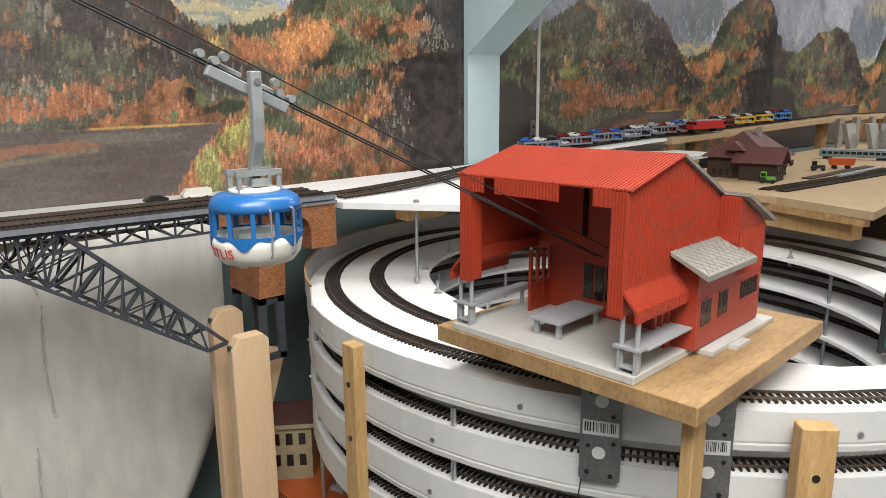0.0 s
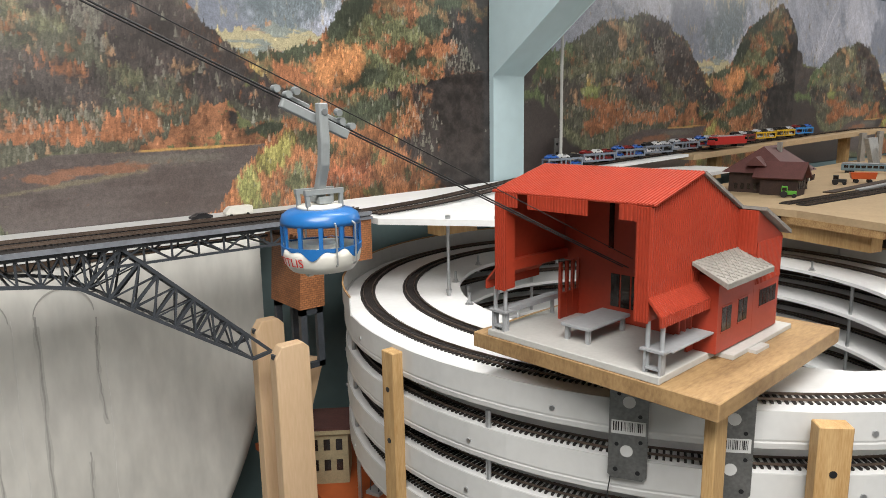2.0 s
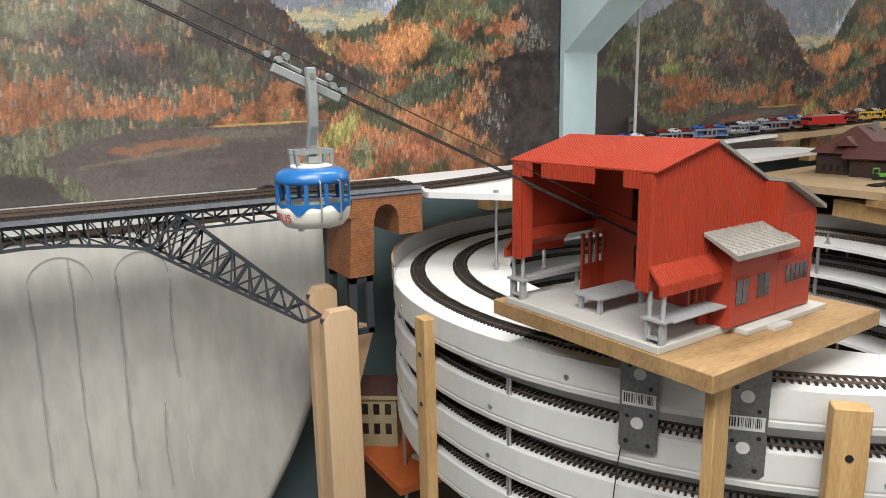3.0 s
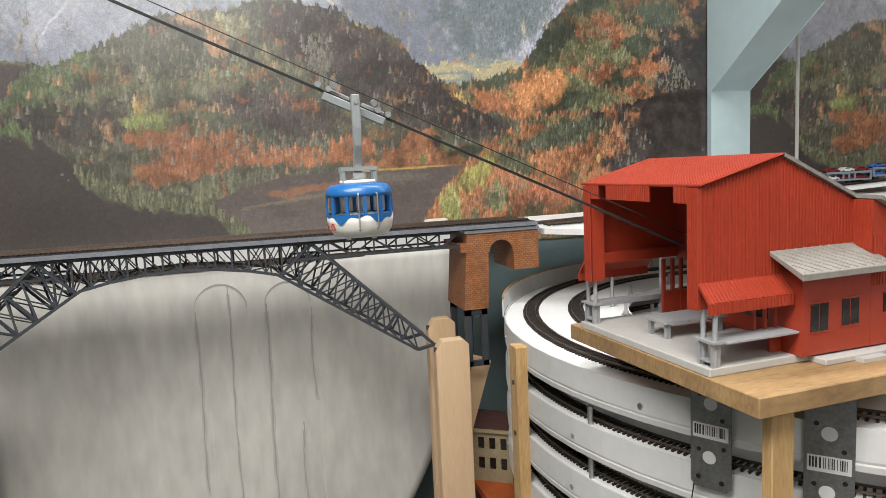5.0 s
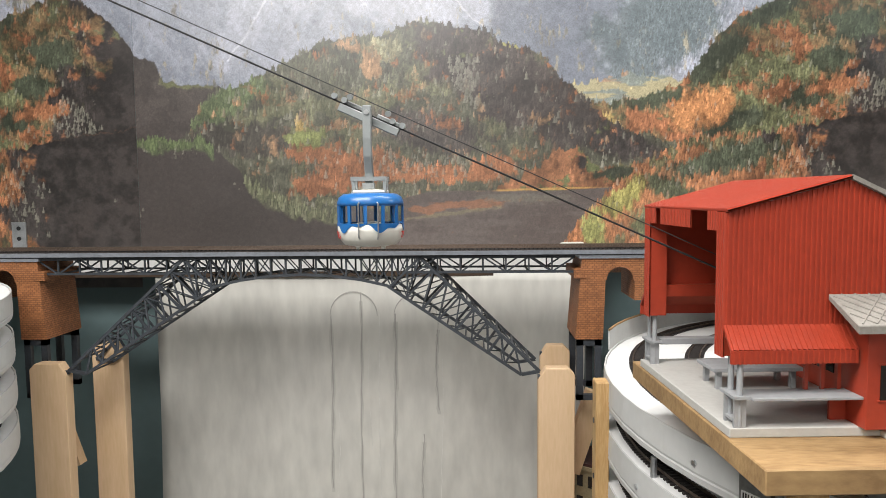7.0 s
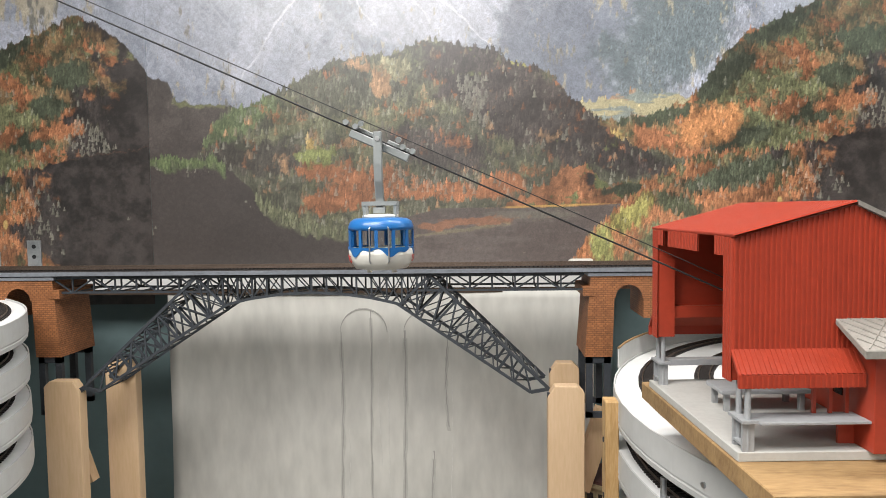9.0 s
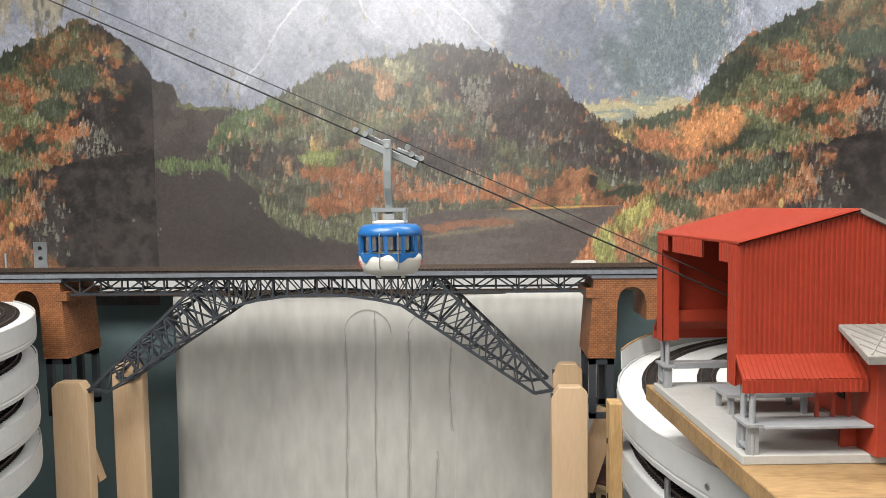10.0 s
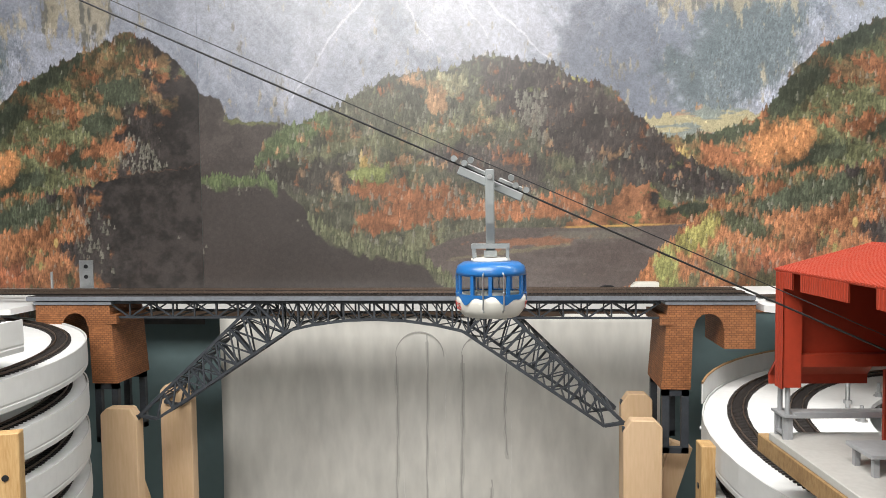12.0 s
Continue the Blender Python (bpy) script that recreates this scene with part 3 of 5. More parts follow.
# threaded rods with nuts that carry the turns, and studs on the top turn
for k in range(10):
    a = 2 * math.pi * k / 10 + 0.2
    for r in (0.47, 0.69):
        bm = bmesh.new()
        rod(bm, (HX + r * math.cos(a), HY + r * math.sin(a), 0.0), (HX + r * math.cos(a), HY + r * math.sin(a), 1.10), 0.004, 8)
        part("threaded_rod", bm, ZINC, helix_e)
for i, r in ((30, 0.475), (34, 0.472), (39, 0.47), (44, 0.475), (47, 0.685), (52, 0.47), (58, 0.47), (64, 0.48), (68, 0.475), (4, 0.595), (61, 0.69), (67, 0.685)):
    x, y, z = at_e(i, r, 0)
    bm = bmesh.new()
    rod(bm, (x, y, z - 0.02), (x, y, z + 0.024), 0.003, 8)
    rod(bm, (x, y, z), (x, y, z + 0.0015), 0.0085, 16)
    rod(bm, (x, y, z + 0.0015), (x, y, z + 0.007), 0.0055, 6)
    part("stud", bm, ZINC, helix_e)
for i in (8, 14, 20, 26, 33, 84, 92, 100, 108, 156, 164, 172, 180, 188, 240, 250):
    x, y, z = at_e(i, HR, -0.022)
    d = Vector((x - HX, y - HY, 0)).normalized()
    bm = bmesh.new()
    p = Vector((x, y, z))
    rod(bm, p, p + d * 0.003, 0.0035, 8)
    part("screw", bm, ZINC, helix_e)

# ---- station ----
BX0, BX1, BY0, BY1, BZ = 0.533, 0.875, 0.228, 0.562, 1.219
board = solid("plywood_board", PLY, (BX0, BX1, BY0, BY1, BZ - 0.02, BZ), bevel=0.001)
tagged(board, "worn plywood board carrying the cable car station", "board")
SX0, SY0, SY1, SZ = 0.535, 0.294, 0.538, 1.2275
station = thing("cable_car_station", "red corrugated plastic model cable car station", "model building")
station_slab = solid("base_slab", SLABGREY, (SX0, 0.82, SY0, SY1, BZ, SZ), (0.66, 0.83, 0.272, SY0, BZ, SZ - 0.002), parent=station, bevel=0.0008)
RXE, RXR, RXB = 0.535, 0.638, 0.81        # front eave, ridge, back
ZE, ZR, ZB = 1.407, 1.434, 1.349
YR, YL = 0.31, 0.525
bm = bmesh.new()
corrugated(bm, (RXE, YR - 0.004, ZE), (0, YL - YR + 0.008, 0), (RXR - RXE, 0, ZR - ZE), (-0.25, 0, 1), 52, 0.0012)
part("front_roof", bm, RED, station, "bright red ribbed roof")
bm = bmesh.new()
prism(bm, [(RXR, ZR + 0.001), (RXB + 0.005, ZB + 0.001), (RXB + 0.005, ZB - 0.003), (RXR, ZR - 0.003)], "y", YR - 0.005, YL + 0.005)
prism(bm, [(0.735, 1.3875), (RXB + 0.006, ZB + 0.002), (RXB + 0.006, ZB - 0.003), (0.735, 1.3835)], "y", 0.276, YR - 0.005)
part("back_roof", bm, ROOFGREY, station, "weathered grey roof sheet")
def zroof(x):
    return ZE + (ZR - ZE) * (x - RXE) / (RXR - RXE) if x < RXR else ZR + (ZB - ZR) * (x - RXR) / (RXB - RXR)


def ribbed_side(y, sgn, x0, x1, zlo, n):
    """One moulded wall sheet with upright ribs that follows the roof line."""
    bm = bmesh.new()
    cols = []
    for i in range(n):
        w = (x1 - x0) / n
        for s, h in ((0.0, 0), (0.45, 0), (0.52, 1), (0.93, 1)):
            cols.append((x0 + (i + s) * w, h * 0.0011))
    cols.append((x1, 0))
    lo = [bm.verts.new((x, y + sgn * h, zlo)) for x, h in cols]
    hi = [bm.verts.new((x, y + sgn * h, zroof(x) - 0.003)) for x, h in cols]
    lob = [bm.verts.new((x, y - sgn * 0.0015, zlo)) for x, h in cols]
    hib = [bm.verts.new((x, y - sgn * 0.0015, zroof(x) - 0.003)) for x, h in cols]
    for a, b in ((lo, hi), (hi, hib), (hib, lob), (lob, lo)):
        for i in range(len(cols) - 1):
            bm.faces.new((a[i], a[i + 1], b[i + 1], b[i]))
    return bm


part("side_wall", ribbed_side(YR, -1, RXE, 0.735, 1.308, 46), RED, station)
part("side_wall", ribbed_side(YL, 1, RXE, 0.735, 1.308, 46), RED, station)
for y, s in ((YR, -1), (YL, 1)):
    bm = bmesh.new()
    L = 0.105
    prism(bm, [(y, 1.31), (y + s * 0.016, 1.292), (y + s * 0.016, 1.281), (y + s * 0.0135, 1.281), (y + s * 0.0135, 1.291), (y - s * 0.002, 1.3085)], "x", RXE, RXE + L)
    corrugated(bm, (RXE, y, 1.3105), (L, 0, 0), (0, s * 0.016, -0.018), (0, s * 1.0, 0.78), 24, 0.001)
    corrugated(bm, (RXE, y + s * 0.0163, 1.292), (L, 0, 0), (0, 0, -0.011), (0, s * 1.0, 0), 24, 0.0008)
    part("skirt", bm, RED, station)
for y0, y1 in ((YR, YR + 0.017), (YL - 0.017, YL)):
    bm = bmesh.new()
    corrugated(bm, (RXE, y1, 1.283), (0, y0 - y1, 0), (0, 0, ZE - 1.285), (-1, 0, 0), 5, 0.001)
    box(bm, RXE + 0.0016, RXE + 0.02, y0 + 0.001, y1 - 0.001, 1.284, ZE - 0.003)
    part("front_pier", bm, RED, station)
for y0, y1 in ((YR + 0.017, YR + 0.038), (YR + 0.078, YR + 0.163), (YL - 0.036, YL - 0.017)):
    bm = bmesh.new()
    corrugated(bm, (RXE, y1, 1.389), (0, y0 - y1, 0), (0, 0, ZE - 1.3905), (-1, 0, 0), max(4, int((y1 - y0) / 0.0042)), 0.001)
    part("fascia", bm, RED, station)
solid("inner_ledge", RED, (RXE + 0.02, 0.67, YL - 0.012, YL - 0.002, 1.305, 1.318), parent=station)
# annex and back block
solid("annex_wall", RED, (0.642, 0.735, 0.285, YR + 0.02, SZ, 1.318), parent=station, bevel=0.0004)
bm = bmesh.new()
prism(bm, [(0.735, SZ), (0.81, SZ), (0.81, 1.3455), (0.735, 1.3825)], "y", 0.285, YL)
part("back_block", bm, RED, station)
bm = bmesh.new()
corrugated(bm, (0.7345, YR - 0.001, 1.33), (0, -0.024, 0), (0, 0, 0.052), (-1, 0, 0), 6, 0.0009)
part("back_cladding", bm, RED, station)
bm = bmesh.new()
corrugated(bm, (0.736, 0.2845, 1.292), (0.073, 0, 0), (0, 0, 0.052), (0, -1, 0), 18, 0.0009)
part("back_cladding", bm, RED, station)
PANE = shader("dark_window", (0.02, 0.015, 0.013), 0.15)


def station_window(x0, x1, z0, z1, panes, y=0.285):
    w = new("window")
    w.parent = station
    solid("head", RED, (x0 - 0.001, x1 + 0.001, y - 0.0012, y, z1, z1 + 0.0012), parent=w)
    solid("sill", RED, (x0 - 0.001, x1 + 0.001, y - 0.0012, y, z0 - 0.0012, z0), parent=w)
    step = (x1 - x0) / panes
    for i in range(panes):
        solid("pane", PANE, (x0 + i * step + 0.0008, x0 + (i + 1) * step - 0.0008, y - 0.0005, y + 0.001, z0, z1), parent=w)


station_window(0.652, 0.677, 1.252, 1.281, 2)
station_window(0.694, 0.719, 1.254, 1.282, 2)
station_window(0.752, 0.802, 1.262, 1.283, 5)
# hall
solid("hall_back_wall", RED, (0.676, 0.679, YR + 0.002, 0.5, SZ, 1.30), parent=station)
solid("hall_back_wall", RED, (0.676, 0.679, YR + 0.002, YL - 0.002, 1.30, 1.408), parent=station)
solid("slot", PANE, (0.6745, 0.676, 0.444, 0.451, 1.325, 1.39), parent=station, label="tall dark slot in the red wall")
solid("hatch", PANE, (0.6745, 0.676, 0.352, 0.366, 1.312, 1.326), parent=station, label="small dark square window")
for k in range(8):
    y = 0.325 + k * 0.0155
    solid("hall_pane", PANE, (0.6747, 0.676, y, y + 0.0125, 1.248, 1.292), parent=station)
for x in (0.634, 0.648, 0.661, 0.674):
    solid("hall_post", RED, (x, x + 0.004, 0.497, 0.501, SZ, 1.305), parent=station)
solid("hall_rail", RED, (0.634, 0.676, 0.4975, 0.5005, 1.258, 1.263), parent=station)
solid("hall_panel", RED, (0.638, 0.674, 0.498, 0.5, SZ, 1.258), parent=station)
solid("hall_side_panel", RED, (0.628, 0.676, YR + 0.002, YR + 0.005, SZ, 1.25), parent=station)
for k in range(5):
    solid("hall_mullion", RED, (0.606 + k * 0.014, 0.609 + k * 0.014, YR + 0.002, YR + 0.005, 1.25, 1.30), parent=station)
bm = bmesh.new()
prism(bm, [(0.266, 1.317), (0.3085, 1.336), (0.3085, 1.331), (0.266, 1.31)], "x", 0.622, 0.744)
aroof = part("annex_roof", bm, ROOFGREY, station, "grey slate-patterned annex roof", bevel=0.0006)
for k in range(11):
    for sgn in (-1, 1):
        xa = 0.626 + k * 0.0115
        xb = xa + sgn * 0.04
        f0, f1 = 0.0, 1.0
        if xb > 0.742:
            f1 = (0.742 - xa) / (xb - xa)
        if xb < 0.624:
            f1 = (xa - 0.624) / (xa - xb)
        if f1 < 0.1:
            continue
        bm = bmesh.new()
        beam(bm, (xa, 0.268, 1.3182), (xa + (xb - xa) * f1, 0.268 + 0.04 * f1, 1.3182 + 0.0178 * f1), 0.0009, 0.0012)
        part("slate_joint", bm, ROOFGREY, aroof)
# grey columns, platforms and bench
for y0, y1 in ((0.297, 0.314), (0.515, 0.532)):
    for y in (y0, y1):
        bm = bmesh.new()
        rod(bm, (SX0 + 0.009, y, SZ), (SX0 + 0.009, y, 1.2835), 0.0026, 12)
        part("column", bm, GREYPLA, station)
    solid("column_plate", GREYPLA, (SX0 + 0.002, SX0 + 0.016, y0 - 0.006, y1 + 0.006, 1.252, 1.2545), parent=station)
    solid("column_foot", GREYPLA, (SX0 + 0.004, SX0 + 0.014, y0 - 0.002, y0 + 0.001, SZ, 1.252), (SX0 + 0.004, SX0 + 0.014, y1 - 0.001, y1 + 0.002, SZ, 1.252), (SX0 + 0.004, SX0 + 0.014, y0, y1, 1.232, 1.234), parent=station)
solid("side_platform", GREYPLA, (SX0 + 0.016, 0.642, 0.288, 0.316, 1.2515, 1.254), parent=station, bevel=0.0004)
solid("side_beam", GREYPLA, (SX0 + 0.016, 0.66, 0.516, 0.53, 1.249, 1.256), parent=station, bevel=0.0006)
bm = bmesh.new()
rod(bm, (0.65, 0.523, SZ), (0.65, 0.523, 1.25), 0.0028, 10)
part("column", bm, GREYPLA, station)
solid("platform_top", GREYPLA, (0.566, 0.655, 0.403, 0.445, 1.2455, 1.2495), parent=station, bevel=0.0005)
for x in (0.571, 0.645):
    for y in (0.407, 0.437):
        solid("platform_leg", GREYPLA, (x, x + 0.005, y, y + 0.005, SZ, 1.2455), parent=station)
solid("step", SLABGREY, (0.70, 0.735, 0.262, 0.272, BZ, BZ + 0.004), parent=station)

# the board and its station stand a little askew
ASKEW = pose(0.542, 0.291, 0, 0, 0, 3.6) @ pose(-0.537, -0.3, 0)
board.matrix_basis = ASKEW
station.matrix_basis = ASKEW
# supports of the plywood board
post = solid("board_prop", PINE, (0.563, 0.59, 0.243, 0.256, 0.0, BZ - 0.02), bevel=0.001)
post.matrix_basis = ASKEW
tagged(post, "flat pine leg under the plywood board", "post")


def nail_plate(x, y, ang, z0, z1, w=0.06):
    th = thing("nail_plate", "perforated galvanised steel plate with a barcode sticker", "bracket", "nail plates")
    th.matrix_basis = ASKEW @ pose(x, y, 0, 0, 0, ang)
    bm = bmesh.new()
    prism(bm, [(-w / 2, z0 + 0.005), (-w / 2 + 0.005, z0), (w / 2 - 0.005, z0), (w / 2, z0 + 0.005), (w / 2, z1), (-w / 2, z1)], "y", -0.001, 0.001)
    part("sheet", bm, PLATE, th)
    for hx, hz, r in ((-0.017, 0.11, 0.003), (0.0, 0.1, 0.009), (0.019, 0.083, 0.003), (0.021, 0.05, 0.003), (-0.002, 0.037, 0.009), (-0.02, 0.012, 0.0035), (0.018, 0.01, 0.0035), (-0.019, 0.045, 0.003)):
        bm = bmesh.new()
        hx, r = hx * w / 0.066, r * min(1.0, w / 0.055)
        rod(bm, (hx, -0.0016, z0 + hz), (hx, 0.0, z0 + hz), r, 18)
        part("hole", bm, BLACK if r < 0.005 else WHITEPLA, th)
    st = solid("sticker", WHITEPLA, (-0.02, 0.02, -0.0018, -0.001, z0 + 0.059, z0 + 0.076), parent=th, label="white barcode sticker")
    random.seed(5)
    q = -0.018
    while q < 0.017:
        wd = random.choice((0.0006, 0.001, 0.0016))
        solid("code_bar", BLACK, (q, q + wd, -0.0022, -0.0018, z0 + 0.063, z0 + 0.0745), parent=st)
        q += wd + random.choice((0.0008, 0.0012, 0.002))
    return th


nail_plate(0.597, 0.365, -62.7, 1.06, 1.199, 0.046)
nail_plate(0.66, 0.266, -51.7, 1.05, 1.199, 0.046)

# ---- cable car and its cables ----
GX, GY, GZ = 0.226, 0.415, 1.399
gondola = thing("cable_car", "blue and white round model cable car hanging from its cable", "cable car")
bm = bmesh.new()
lathe(bm, GX, GY, [(0.014, GZ + 0.0262), (0.027, GZ + 0.0248), (0.0318, GZ + 0.0215), (0.0335, GZ + 0.0165), (0.0335, GZ + 0.013), (0.030, GZ + 0.013)], 48)
part("roof", bm, BLUE, gondola, "glossy blue moulded roof", smooth=True)
bm = bmesh.new()
lathe(bm, GX, GY, [(0.019, GZ + 0.0255), (0.0185, GZ + 0.0285), (0.008, GZ + 0.0295)], 32)
part("roof_cap", bm, IVORY, gondola, smooth=True)
bm = bmesh.new()
lathe(bm, GX, GY, [(0.018, GZ - 0.0275), (0.0265, GZ - 0.026), (0.0315, GZ - 0.0195), (0.0332, GZ - 0.012), (0.0336, GZ - 0.0055), (0.031, GZ - 0.0055), (0.031, GZ - 0.012), (0.0255, GZ - 0.0215)], 48)
part("lower_shell", bm, IVORY, gondola, "cream white lower shell", smooth=True)
bm = bmesh.new()
n = 96
rows = []
for i in range(n):
    a = 2 * math.pi * i / n
    dip = -0.0085 - 0.0032 * math.sin(5 * a + 0.6) - 0.002 * math.sin(11 * a + 2.0)
    rows.append([bm.verts.new((GX + r * math.cos(a), GY + r * math.sin(a), GZ + z)) for r, z in ((0.03385, dip), (0.0340, -0.004), (0.0322, -0.004), (0.0322, dip))])
for i in range(n):
    a, b = rows[i], rows[(i + 1) % n]
    for j in range(4):
        bm.faces.new((a[j], b[j], b[(j + 1) % 4], a[(j + 1) % 4]))
part("wave_stripe", bm, BLUE, gondola, "blue stripe with a wavy lower edge")
for i in range(12):
    a = 2 * math.pi * i / 12
    bm = bmesh.new()
    r0, r1, h = 0.0316, 0.0337, 0.05
    quad = [(r * math.cos(a + s * h), r * math.sin(a + s * h)) for r, s in ((r0, -1), (r1, -1), (r1, 1), (r0, 1))]
    prism(bm, [(GX + x, GY + y) for x, y in quad], "z", GZ - 0.005, GZ + 0.0135)
    part("mullion", bm, BLUE, gondola)
bm = bmesh.new()
n = 48
for r in (0.0318,):
    ring = [[bm.verts.new((GX + r * math.cos(2 * math.pi * i / n), GY + r * math.sin(2 * math.pi * i / n), z)) for i in range(n)] for z in (GZ - 0.005, GZ + 0.0135)]
    for i in range(n):
        bm.faces.new((ring[0][i], ring[0][(i + 1) % n], ring[1][(i + 1) % n], ring[1][i]))
gl = part("glazing", bm, GLASS, gondola, "clear window band")
gl.visible_shadow = False
bm = bmesh.new()
lathe(bm, GX, GY, [(0.012, GZ - 0.02), (0.013, GZ - 0.004), (0.005, GZ - 0.003)], 20)
part("seat_core", bm, IVORY, gondola)
for a0 in (-100, -70, 80, 110):
    a = math.radians(a0)
    d = Vector((math.cos(a), math.sin(a), 0))
    c = Vector((GX, GY, GZ))
    bm = bmesh.new()
    p = [c + d * 0.0335 + Vector((0, 0, -0.019)), c + d * 0.0365 + Vector((0, 0, -0.017)), c + d * 0.0365 + Vector((0, 0, 0.015)), c + d * 0.0335 + Vector((0, 0, 0.0165))]
    for q, w in zip(p, p[1:]):
        rod(bm, q, w, 0.0008, 6)
    part("grab_bar", bm, ZINC, gondola)
for x in (-0.013, 0.013):
    solid("foot", IVORY, (GX + x - 0.002, GX + x + 0.002, GY - 0.003, GY + 0.003, GZ - 0.031, GZ - 0.026), parent=gondola)
# lettering round the shell
RED_INK = shader("red_lettering", (0.55, 0.03, 0.025), 0.5, vary=0.02)
for turn in (188, 8):
    cu = bpy.data.curves.new("lettering", "FONT")
    cu.body, cu.size, cu.align_x, cu.extrude, cu.space_character = "TITLIS", 0.0105, "CENTER", 0.0001, 1.05
    tmp = new("lettering_source", cu)
    me = bpy.data.meshes.new_from_object(tmp.evaluated_get(bpy.context.evaluated_depsgraph_get()))
    bpy.data.objects.remove(tmp)
    for v in me.vertices:
        a = math.radians(turn) + v.co.x / 0.0335
        z = -0.0195 + v.co.y
        r = 0.0340 - max(0.0, -0.012 - z) * 0.22 + v.co.z
        v.co = (GX + r * math.cos(a), GY + r * math.sin(a), GZ + z)
    me.materials.append(RED_INK)
    ob = new("lettering", me)
    ob.parent = gondola
    ob["label"] = "red letters on the white shell"
# hanger: stirrup, bent arm and carriage on the slope of the cable
SL = -0.4525
TOPZ = GZ + 0.108
bm = bmesh.new()
arm = [(0, 0.030), (-0.003, 0.045), (-0.010, 0.062), (-0.012, 0.08), (-0.011, 0.112)]
rows = [[bm.verts.new((GX + sx * 0.0042, GY + y + sy * 0.0035, GZ + z)) for sx, sy in ((-1, -1), (1, -1), (1, 1), (-1, 1))] for y, z in arm]
for a, b in zip(rows, rows[1:]):
    for j in range(4):
        bm.faces.new((a[j], a[(j + 1) % 4], b[(j + 1) % 4], b[j]))
bm.faces.new(rows[0])
bm.faces.new(rows[-1])
part("arm", bm, HANGER, gondola, bevel=0.0008)
for y in (-0.008, 0.008):
    bm = bmesh.new()
    for p, q in (((-0.015, 0.026), (-0.016, 0.041)), ((0.016, 0.026), (0.016, 0.041)), ((-0.018, 0.04), (0.018, 0.04))):
        beam(bm, (GX + p[0], GY + y, GZ + p[1]), (GX + q[0], GY + y, GZ + q[1]), 0.0032 if p[1] < 0.03 else 0.0042)
    part("stirrup", bm, HANGER, gondola)
bm = bmesh.new()
beam(bm, (GX - 0.006, GY - 0.009, GZ + 0.033), (GX + 0.006, GY - 0.009, GZ + 0.033), 0.004, 0.006)
beam(bm, (GX, GY - 0.009, GZ + 0.033), (GX, GY + 0.009, GZ + 0.033), 0.008, 0.005)
part("yoke", bm, HANGER, gondola)
bm = bmesh.new()
beam(bm, (GX - 0.03, GY, TOPZ - SL * 0.03 - 0.009), (GX + 0.03, GY, TOPZ + SL * 0.03 - 0.009), 0.006, 0.008)
beam(bm, (GX - 0.027, GY + 0.003, TOPZ - SL * 0.027 - 0.002), (GX - 0.004, GY + 0.003, TOPZ - SL * 0.004 - 0.002), 0.004, 0.006)
beam(bm, (GX + 0.008, GY + 0.003, TOPZ + SL * 0.008 - 0.002), (GX + 0.03, GY + 0.003, TOPZ + SL * 0.03 - 0.002), 0.004, 0.006)
part("carriage", bm, HANGER, gondola, bevel=0.0008)
for dx in (-0.034, -0.024, 0.024, 0.034):
    bm = bmesh.new()
    rod(bm, (GX + dx, GY - 0.0035, TOPZ + SL * dx), (GX + dx, GY + 0.0035, TOPZ + SL * dx), 0.003, 14)
    part("roller", bm, HANGER, gondola)
for dx in (-0.018, 0.02):
    bm = bmesh.new()
    rod(bm, (GX + dx, GY - 0.006, TOPZ + SL * dx + 0.005), (GX + dx, GY - 0.0005, TOPZ + SL * dx + 0.006), 0.003, 10)
    part("clamp", bm, HANGER, gondola)
bm = bmesh.new()
rod(bm, (GX, GY - 0.0158, GZ + 0.105), (GX, GY - 0.009, GZ + 0.105), 0.0025, 10)
part("pivot", bm, ZINC, gondola)
for y, dz, r in ((0.415, -0.0035, 0.0008), (0.424, -0.0035, 0.0008), (0.409, 0.009, 0.0005)):
    bm = bmesh.new()
    z0 = TOPZ + dz
    rod(bm, (0.665, y, z0 + SL * (0.665 - GX)), (-2.4, y, z0 + SL * (-2.4 - GX)), r, 8)
    tagged(part("cable", bm, CABLE), "thin black rope of the cable car", "cable", "cable car ropes")

# ---- bridge ----
FY, RY = 1.05, 1.155
bridge = thing("arch_bridge", "dark grey steel truss arch railway bridge", "model bridge")
bridge.location.x = -0.012
solid("deck", SLEEPER, (-0.70, 0.70, FY - 0.01, RY + 0.01, 1.307, 1.3165), parent=bridge)
for y in (FY - 0.012, RY + 0.012):
    solid("kerb", DECKGREY, (-0.70, 0.70, y - 0.0015, y + 0.0015, 1.3085, 1.3165), parent=bridge, label="pale grey walkway edge")


def chord_low(x):
    a = abs(x)
    return 1.271 - 0.022 * (a / 0.17) ** 2 if a < 0.17 else 1.249 - 0.66 * (a - 0.17)


def chord_up(x):
    return 1.303 + (1.1 - 1.303) * (abs(x) - 0.235) / 0.215


def splay(y, z):
    return y + (-0.022 if y < 1.1 else -0.028) * max(0.0, (1.29 - z) / 0.2)


def member(name, p, q, w, h=None):
    bm = bmesh.new()
    beam(bm, p, q, w, h)
    return part(name, bm, STEEL, bridge)


